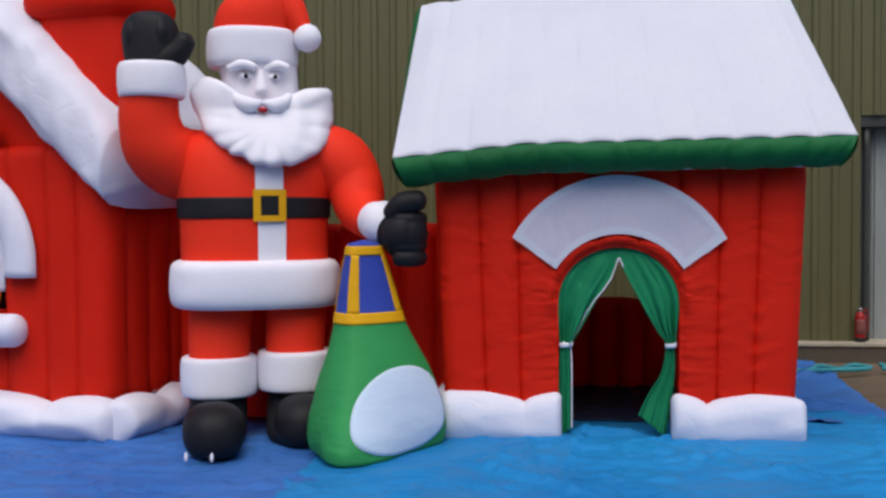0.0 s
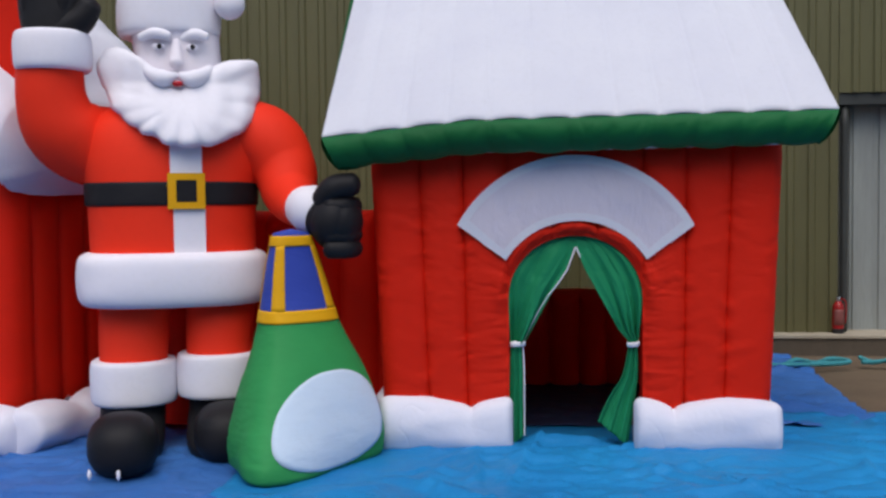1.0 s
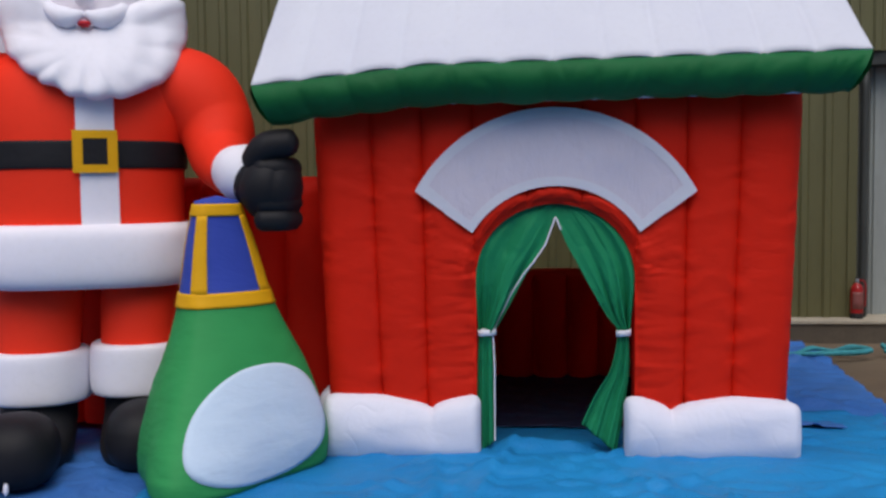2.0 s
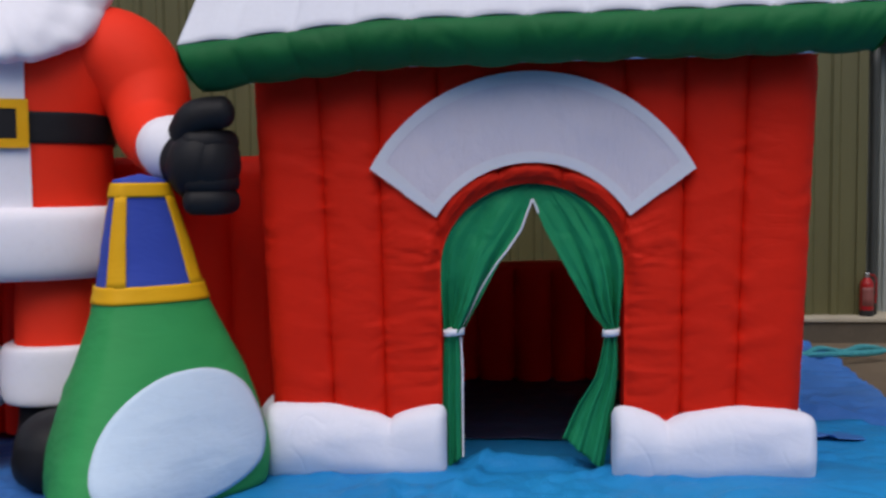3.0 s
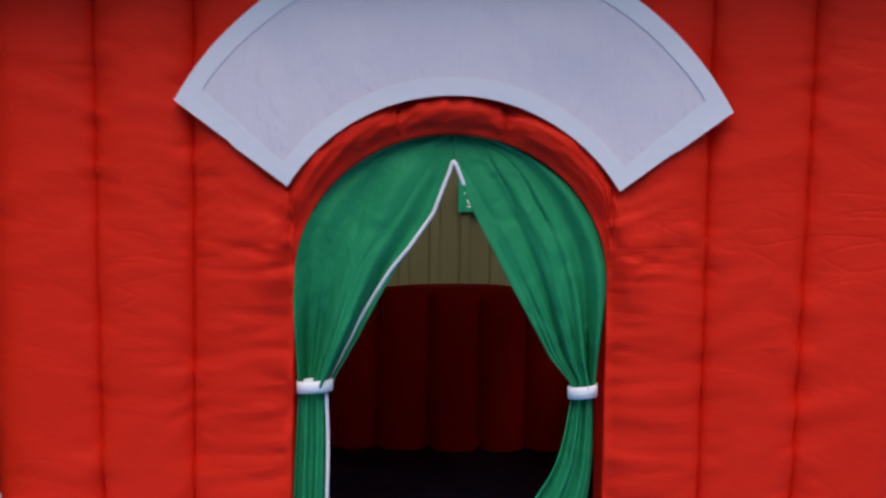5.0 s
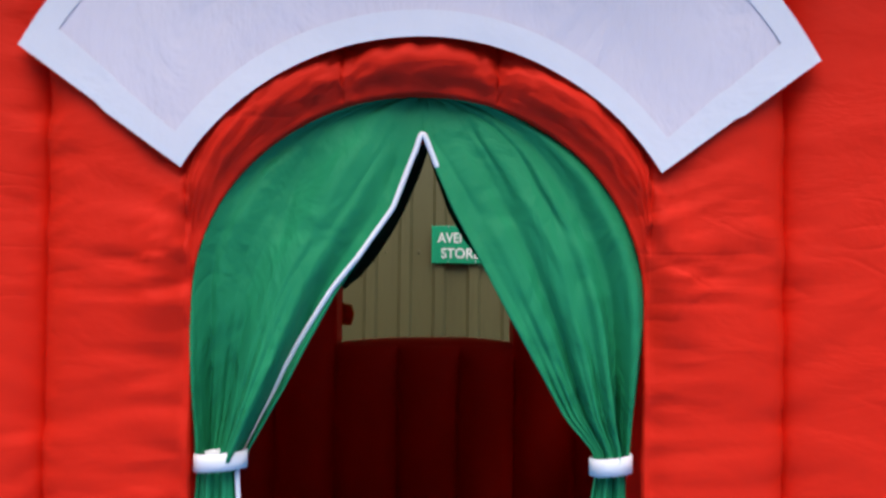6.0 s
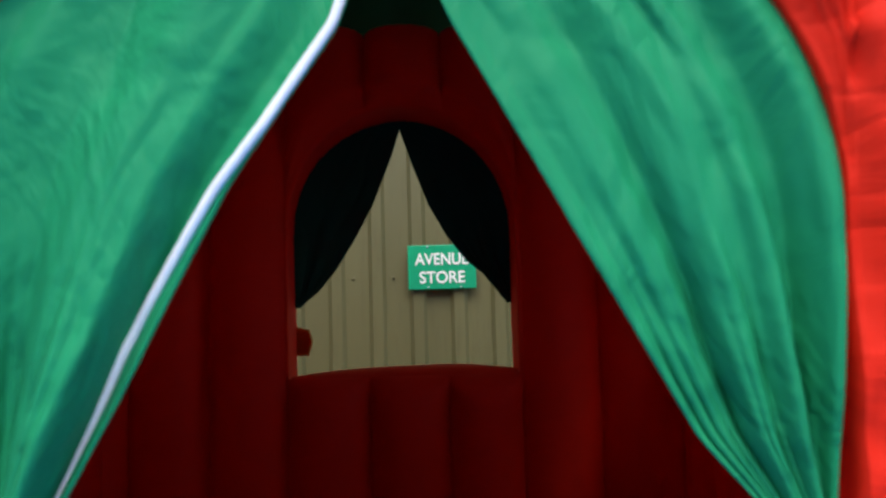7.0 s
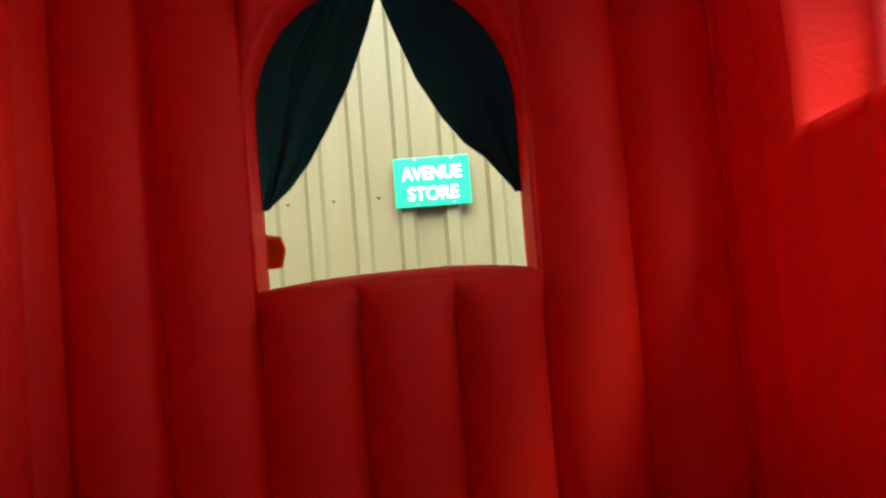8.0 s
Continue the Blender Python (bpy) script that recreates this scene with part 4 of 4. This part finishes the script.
stack(sh, [(-0.33, 0.35, 3.04, 0.42, 0.36), (-0.33, 0.35, 3.09, 0.45, 0.39), (-0.33, 0.35, 3.18, 0.4, 0.34), (-0.33, 0.35, 3.24, 0.2, 0.18)], 0, 48, 16, 3.5, 0, None, 0.04)
part("chimney_snow", sh, WHITE, chimney, "white snow roll on the chimney")

# window dressing: white arched hood, torn white curtain, sill roll
sh = Shell()


def hood(a, b):
    r = 0.36 + 0.24 * b
    ang = math.pi * a
    x, z = -1.3 + (r + 0.08) * math.cos(ang) * 1.05, 1.2 + (r + 0.12) * math.sin(ang)
    return (x, -0.05 - 0.06 * math.sin(math.pi * b) ** 0.6, z)


sh.grid(hood, np.linspace(0, 1, 50), np.linspace(0, 1, 10))
for side in (0.0, 1.0):
    sh.grid(lambda b, d: (lambda p: (p[0], p[1], p[2] - 0.1 * d))(hood(side, b)), np.linspace(0, 1, 10), [0, 0.5, 1])
part("window_hood", sh, WHITE, lodge, "puffed white arch over the window", True, 0.02)
for side in (1, -1):
    sh = Shell()
    sh.grid(lambda u, v: (-1.3 + side * (0.42 - (0.16 + 0.16 * (1 - v)) * u * (1 - 0.6 * v)), -0.02 + 0.015 * math.sin(u * 14), 1.5 - 0.5 * v), np.linspace(0, 1, 30), np.linspace(0, 1, 16))
    part("window_curtain", sh, WHITE, lodge, "white curtain gathered to the side", True, 0.005)
    sh = Shell()
    sh.grid(lambda u, v: (-1.3 + side * (0.4 - 0.09 * u - 0.03 * v), -0.03 + 0.012 * math.sin(u * 9), 1.0 - 0.13 * v + 0.04 * u), np.linspace(0, 1, 12), np.linspace(0, 1, 8))
    part("curtain_tassel", sh, ORANGE, lodge, "orange cloth curtain end", True, 0.006)
sh = Shell()
tube(sh, [(-1.88, -0.08, 0.74), (-1.3, -0.1, 0.73), (-0.76, -0.08, 0.74)], [0.115] * 3, 0, 24, 40, 1.0)
part("window_sill", sh, WHITE, lodge, "white puffed sill roll")
sh = Shell()
blob(sh, (-1.02, -0.04, 2.12), (0.14, 0.06, 0.1), 0, 24, 0, 0.3)
part("gable_ornament", sh, ORANGE, lodge, "orange puffed ornament on the gable")


# ---------------------------------------------------------------- the waving statue (one mesh)
F = radians(20)  # the way it faces, turned from the camera side
fx, fy = math.sin(F), -math.cos(F)
sxx, sxy = math.cos(F), math.sin(F)


def fwd(c, f, s=0.0, z=None):
    return (c[0] + fx * f + sxx * s, c[1] + fy * f + sxy * s, c[2] if z is None else z)


def local(s, f, z, cx=-2.45, cy=0.06):
    """A point of the statue: s to its left hand's side, f to the front."""
    return (cx + sxx * s + fx * f, cy + sxy * s + fy * f, z)


st = Shell()
SUIT, TRIM, BOOT, GOLD, SKIN, EYE, LIPS = range(7)
# torso
stack(st, [(-2.45, 0.06, 0.92, 0.44, 0.34), (-2.45, 0.06, 1.1, 0.49, 0.37), (-2.455, 0.06, 1.3, 0.495, 0.385), (-2.455, 0.06, 1.56, 0.505, 0.39), (-2.44, 0.07, 1.8, 0.55, 0.38), (-2.42, 0.08, 1.98, 0.53, 0.34), (-2.4, 0.09, 2.12, 0.36, 0.26), (-2.4, 0.09, 2.22, 0.22, 0.2)], SUIT, 64, 60, 2.5, F)
# belt, front band and buckle
stack(st, [(-2.457, 0.06, 1.497, 0.506, 0.392), (-2.457, 0.06, 1.5, 0.514, 0.4), (-2.457, 0.06, 1.56, 0.516, 0.401), (-2.457, 0.06, 1.625, 0.518, 0.4), (-2.457, 0.06, 1.628, 0.51, 0.393)], BOOT, 64, 14, 2.5, F)
# coat hem roll
stack(st, [(-2.452, 0.05, 0.9, 0.42, 0.33), (-2.452, 0.05, 0.905, 0.52, 0.42), (-2.452, 0.05, 0.95, 0.562, 0.46), (-2.452, 0.05, 1.06, 0.572, 0.47), (-2.452, 0.05, 1.17, 0.562, 0.46), (-2.452, 0.05, 1.213, 0.52, 0.42), (-2.452, 0.05, 1.218, 0.44, 0.34)], TRIM, 64, 40, 3.0, F, None, 0.012)


def front_patch(s0, s1, z0, z1, lift, mat, ns=8, nz=14):
    """A sewn-on strip that follows the torso's front."""
    rows = lerp_keys([(1.2, 0.495, 0.38), (1.3, 0.495, 0.385), (1.56, 0.505, 0.39), (1.8, 0.55, 0.38), (1.98, 0.53, 0.34), (2.12, 0.36, 0.26)], 60)

    def fn(s, z):
        rx, ry = np.interp(z, rows[:, 0], rows[:, 1]), np.interp(z, rows[:, 0], rows[:, 2])
        f = ry * max(0.0, 1 - abs(s / rx) ** 2.5) ** (1 / 2.5) + lift
        return local(s, f, z)

    st.grid(fn, np.linspace(s0, s1, ns), np.linspace(z0, z1, nz), mat)


front_patch(-0.005, 0.175, 1.2, 1.49, 0.006, TRIM)
front_patch(-0.02, 0.16, 1.63, 2.05, 0.006, TRIM, 8, 20)
for z0, z1, s0, s1 in ((1.472, 1.512, -0.035, 0.175), (1.64, 1.68, -0.035, 0.175), (1.512, 1.64, -0.035, 0.012), (1.512, 1.64, 0.128, 0.175)):
    front_patch(s0, s1, z0, z1, 0.03, GOLD, 5, 5)
front_patch(-0.03, 0.17, 1.478, 1.674, 0.026, BOOT, 6, 6)
# legs, cuffs, boots
for sx, sy, cz, hw, bx, by, toe in ((-2.655, -0.12, 0.445, 0.205, -2.66, -0.14, (-2.515, -0.58)), (-2.165, 0.0, 0.475, 0.2, -2.165, 0.0, (-2.03, -0.24))):
    stack(st, [(sx + 0.02, sy + 0.08, 1.0, hw, hw), (sx, sy + 0.04, 0.85, hw + 0.005, hw), (sx, sy, 0.6, hw - 0.005, hw - 0.01), (sx, sy, cz, hw - 0.02, hw - 0.02)], SUIT, 40, 20, 2.2, F)
    stack(st, [(sx, sy, cz - 0.132, 0.2, 0.2), (sx, sy, cz - 0.128, 0.235, 0.235), (sx, sy, cz - 0.1, 0.252, 0.25), (sx, sy, cz, 0.256, 0.252), (sx, sy, cz + 0.1, 0.252, 0.25), (sx, sy, cz + 0.128, 0.235, 0.235), (sx, sy, cz + 0.132, 0.2, 0.2)], TRIM, 48, 30, 2.3, F, None, 0.012, sx)
    stack(st, [(bx + 0.03, by - 0.12, 0.02, 0.17, 0.26), (bx + 0.03, by - 0.12, 0.1, 0.195, 0.27), (bx, by, 0.25, 0.19, 0.2), (bx, by, cz - 0.08, 0.185, 0.185)], BOOT, 40, 20, 2.2, F)
    blob(st, (toe[0], toe[1] - 0.06, 0.178), (0.192, 0.24, 0.175), BOOT, 36, F, 0, 2.4)
    for dx in (-0.1, 0.06) if toe[0] < -2.3 else ():
        blob(st, (toe[0] + dx, toe[1] - 0.275, 0.06), (0.012, 0.012, 0.03), TRIM, 10)
# raised arm
tube(st, [(-2.6, 0.04, 1.84), (-2.9, -0.08, 1.86), (-3.02, -0.2, 1.96), (-3.06, -0.26, 2.12), (-3.055, -0.28, 2.33)], [0.25, 0.245, 0.23, 0.2, 0.185], SUIT, 36, 40)
AX, AY = -3.035, -0.28
stack(st, [(AX, AY, 2.280, 0.17, 0.17), (AX, AY, 2.285, 0.2, 0.2), (AX, AY, 2.315, 0.215, 0.215), (AX, AY, 2.395, 0.22, 0.22), (AX, AY, 2.475, 0.214, 0.214), (AX, AY, 2.505, 0.195, 0.195), (AX, AY, 2.510, 0.15, 0.15)], TRIM, 44, 30, 2.3, F, None, 0.012)
stack(st, [(AX, AY, 2.465, 0.14, 0.12), (AX, AY, 2.545, 0.175, 0.13), (AX, AY, 2.645, 0.19, 0.13), (AX - 0.005, AY, 2.725, 0.185, 0.125), (AX - 0.005, AY, 2.795, 0.155, 0.11), (AX - 0.005, AY, 2.835, 0.1, 0.075), (AX - 0.005, AY, 2.850, 0.03, 0.02)], BOOT, 40, 30, 2.3)
for dx in (-0.1, -0.035, 0.035, 0.1):
    tube(st, [(AX + dx, AY - 0.07, 2.625), (AX + dx, AY - 0.075, 2.705), (AX + dx * 0.85, AY - 0.06, 2.775)], [0.045, 0.05, 0.042], BOOT, 16, 12)
tube(st, [(AX + 0.08, AY - 0.02, 2.525), (AX + 0.18, AY - 0.02, 2.575), (AX + 0.235, AY - 0.02, 2.645)], [0.1, 0.085, 0.07], BOOT, 20, 16)
# lowered arm and fist at the bag
tube(st, [(-2.12, 0.13, 1.92), (-1.9, 0.15, 1.87), (-1.775, 0.12, 1.71), (-1.71, 0.01, 1.56), (-1.62, -0.17, 1.475)], [0.235, 0.235, 0.2, 0.165, 0.12], SUIT, 36, 40)
tube(st, [(-1.57, -0.21, 1.475), (-1.52, -0.25, 1.46), (-1.47, -0.28, 1.445)], [0.125, 0.145, 0.14], TRIM, 32, 16, 1.0, True)
tube(st, [(-1.44, -0.31, 1.42), (-1.38, -0.33, 1.4), (-1.33, -0.33, 1.39)], [0.13, 0.165, 0.15], BOOT, 28, 16)
for k in range(4):
    z = 1.48 - k * 0.08
    tube(st, [(-1.38, -0.42, z), (-1.3, -0.39, z), (-1.27, -0.31, z)], [0.055, 0.057, 0.055], BOOT, 16, 12)
tube(st, [(-1.42, -0.38, 1.52), (-1.36, -0.41, 1.58), (-1.26, -0.4, 1.6)], [0.07, 0.072, 0.066], BOOT, 20, 16)
# seams and eyelets on the shoulders
for p in ((-2.82, -0.2, 1.935), (-2.02, -0.09, 1.925)):
    blob(st, p, (0.014, 0.012, 0.014), TRIM, 10)
# head, hat
stack(st, [(-2.4, 0.08, 2.15, 0.22, 0.22), (-2.41, 0.08, 2.3, 0.255, 0.25), (-2.42, 0.08, 2.45, 0.26, 0.25), (-2.44, 0.08, 2.6, 0.27, 0.26)], SKIN, 44, 24, 2.3, F)
stack(st, [(-2.465, 0.08, 2.515, 0.24, 0.24), (-2.465, 0.08, 2.52, 0.29, 0.28), (-2.465, 0.08, 2.55, 0.306, 0.298), (-2.465, 0.08, 2.64, 0.31, 0.302), (-2.465, 0.08, 2.73, 0.304, 0.298), (-2.465, 0.08, 2.76, 0.28, 0.27), (-2.465, 0.08, 2.763, 0.22, 0.22)], TRIM, 48, 36, 2.5, F, None, 0.01)
stack(st, [(-2.455, 0.08, 2.72, 0.27, 0.26), (-2.44, 0.08, 2.85, 0.272, 0.265), (-2.41, 0.08, 2.95, 0.25, 0.24), (-2.37, 0.08, 3.03, 0.19, 0.19), (-2.34, 0.08, 3.07, 0.08, 0.08)], SUIT, 44, 28, 2.2, F)
tube(st, [(-2.3, 0.06, 3.0), (-2.2, 0.04, 2.92), (-2.12, 0.02, 2.8), (-2.09, 0.0, 2.73)], [0.13, 0.11, 0.075, 0.05], SUIT, 24, 24)
blob(st, (-2.06, 0.0, 2.7), (0.092, 0.09, 0.095), TRIM, 24)
# beard: one broad puffed bib with soft radial gathers
BEARD = [(0.49, 0.2), (0.46, 0.28), (0.3, 0.28), (0.2, 0.235), (0.1, 0.16), (0.0, 0.125), (-0.1, 0.155), (-0.19, 0.235), (-0.27, 0.3), (-0.36, 0.34), (-0.46, 0.33), (-0.5, 0.26), (-0.48, 0.13), (-0.42, 0.0), (-0.33, -0.13), (-0.17, -0.22), (0.03, -0.28), (0.18, -0.265), (0.36, -0.18), (0.46, -0.02), (0.48, 0.1)]
BA = sorted((math.atan2(z, s) % (2 * math.pi), math.hypot(s, z)) for s, z in BEARD)
BT = [a for a, _ in BA]
BR = [r for _, r in BA]


def beard(back):
    def fn(a, k):
        r = float(np.interp(a % (2 * math.pi), [BT[-1] - 2 * math.pi] + BT + [BT[0] + 2 * math.pi], [BR[-1]] + BR + [BR[0]]))
        lob = abs(math.sin(7.5 * a + 1.2 * noise.noise((math.cos(a) * 2, math.sin(a) * 2, 5.0)))) ** 0.6
        g = (0.93 + 0.045 * lob + 0.06 * noise.noise((math.cos(a) * 4.2, math.sin(a) * 4.2, 1.0))) * k / max(k, 1e-6)
        s, z = r * k * g * math.cos(a), r * k * g * math.sin(a)
        dome = math.sqrt(max(0.0, 1 - k ** 3.2))
        crease = (0.04 * noise.noise((s * 5.5, z * 3.5, 3.0)) + 0.018 * noise.noise((s * 12, z * 6, 6.0))) * min(1, 1.3 * k) * dome
        crease += 0.03 * (lob - 0.8) * min(1, 2.2 * max(0, k - 0.45)) * dome * (0.5 + 0.8 * abs(noise.noise((math.cos(a) * 3, math.sin(a) * 3, 8.0))))
        wrap = 0.45 * s * s
        f = 0.22 + 0.62 * max(0.0, 0.11 - z) - wrap + (0.11 * dome + crease if not back else -0.12 * dome)
        return local(s + 0.055, f, 2.1 + z)

    st.grid(fn, np.linspace(0, 2 * math.pi, 110, endpoint=False), np.linspace(0.002, 1, 26), TRIM, True)


beard(False)
beard(True)
tube(st, [local(-0.145, 0.27, 2.295), local(-0.105, 0.315, 2.255), local(-0.045, 0.355, 2.228), local(0.02, 0.36, 2.242)], [0.03, 0.042, 0.05, 0.024], TRIM, 16, 24)
tube(st, [local(0.215, 0.26, 2.295), local(0.175, 0.305, 2.255), local(0.115, 0.35, 2.228), local(0.05, 0.36, 2.242)], [0.03, 0.042, 0.05, 0.024], TRIM, 16, 24)
blob(st, local(0.035, 0.365, 2.197), (0.032, 0.03, 0.017), LIPS, 14, F)
tube(st, [local(0.03, 0.24, 2.455), local(0.03, 0.27, 2.39), local(0.03, 0.3, 2.325)], [0.022, 0.032, 0.044], SKIN, 16, 16)
for s0, s1 in ((-0.17, -0.02), (0.07, 0.2)):
    tube(st, [local(s0, 0.225, 2.48), local((s0 + s1) / 2, 0.255, 2.503), local(s1, 0.265, 2.488)], [0.024, 0.032, 0.028], TRIM, 14, 16)
for s in (-0.07, 0.12):
    blob(st, local(s, 0.25, 2.425), (0.036, 0.02, 0.019), TRIM, 14, F)
    blob(st, local(s + 0.004, 0.268, 2.425), (0.015, 0.01, 0.017), EYE, 12, F)
# enlarged and set back about the camera's eye, so its outline there holds
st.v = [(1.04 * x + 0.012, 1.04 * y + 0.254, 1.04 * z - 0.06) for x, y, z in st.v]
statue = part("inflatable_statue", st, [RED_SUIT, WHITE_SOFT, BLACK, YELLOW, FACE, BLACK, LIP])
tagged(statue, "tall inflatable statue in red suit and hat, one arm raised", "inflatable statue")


# ---------------------------------------------------------------- the sack
sack = thing("inflatable_sack", pose(0, 0, 0), "green inflatable sack with blue and yellow neck and pale patch", "inflatable sack")
SK = lerp_keys([(-1.555, -0.29, 0.02, 0.39), (-1.555, -0.29, 0.06, 0.425), (-1.555, -0.28, 0.2, 0.43), (-1.57, -0.24, 0.45, 0.37), (-1.59, -0.2, 0.62, 0.302), (-1.63, -0.15, 0.83, 0.226), (-1.65, -0.15, 1.1, 0.165), (-1.66, -0.165, 1.3, 0.112), (-1.66, -0.165, 1.325, 0.104)], 120)
SACK_TURN = radians(-97)


def sack_point(a, z, lift=0.0):
    x, y, r = (float(np.interp(z, SK[:, 2], SK[:, k])) for k in (0, 1, 3))
    c, s = abs(math.cos(2 * a)) , abs(math.sin(2 * a))
    k = (abs(math.cos(a)) ** 1.55 + abs(math.sin(a)) ** 1.55) ** (-1 / 1.55)
    k *= 1 + 0.012 * noise.noise((a * 3, z * 14, 2)) + 0.008 * noise.noise((a * 5, z * 40, 5)) * max(0.0, math.sin(a + 2.6)) * (1 if z < 0.82 else 0.4)
    r *= 1 + 0.5 * max(0.0, math.cos(a - 0.05)) ** 7 * max(0.0, 1 - z / 0.7) ** 1.6
    r = r * k + lift
    turn = SACK_TURN - 0.16 * min(1.0, z / 0.9)
    dx = r * math.cos(a + turn)
    return (x + dx, y + r * math.sin(a + turn) + 0.38 * dx, z)


ALL = np.linspace(0, 2 * math.pi, 120, endpoint=False)
sh = Shell()
b0 = sh.grid(sack_point, ALL, np.linspace(0.02, 0.82, 90), 0, True)
sh.fan(list(range(120)), (-1.555, -0.29, 0.02), 0, True)
part("body", sh, BAGGREEN, sack, "green wrinkled fabric body")
sh = Shell()
sh.grid(sack_point, ALL, np.linspace(0.82, 1.325, 30), 0, True)
sh.fan([29 * 120 + i for i in range(120)], (-1.66, -0.165, 1.35))
part("neck", sh, BLUE, sack, "blue fabric neck")
for z0, z1 in ((0.813, 0.883), (1.25, 1.31)):
    sh = Shell()
    sh.grid(lambda a, z: sack_point(a, z, 0.005), ALL, np.linspace(z0, z1, 6), 0, True)
    part("trim_band", sh, YELLOW, sack, "yellow band", True, 0.006)
for k in range(4):
    a0 = k * math.pi / 2
    sh = Shell()
    sh.grid(lambda a, z: sack_point(a, z, 0.005), np.linspace(a0 - 0.2, a0 + 0.2, 9), np.linspace(0.878, 1.255, 14))
    part("trim_strip", sh, YELLOW, sack, "yellow edge strip", True, 0.006)
sh = Shell()
PC, PW, PZ, PH = 0.82, 0.78, 0.3, 0.25
sh.grid(lambda a, r: sack_point(PC + PW * r * math.copysign(abs(math.cos(a)) ** 0.85, math.cos(a)), PZ + PH * r * math.copysign(abs(math.sin(a)) ** 0.85, math.sin(a)) + 0.03 * r * math.cos(a), 0.006), np.linspace(0, 2 * math.pi, 64, endpoint=False), np.linspace(0.0, 1, 14), 0, True)
part("patch", sh, PALEBLUE, sack, "pale blue-white oval patch", True, 0.004)
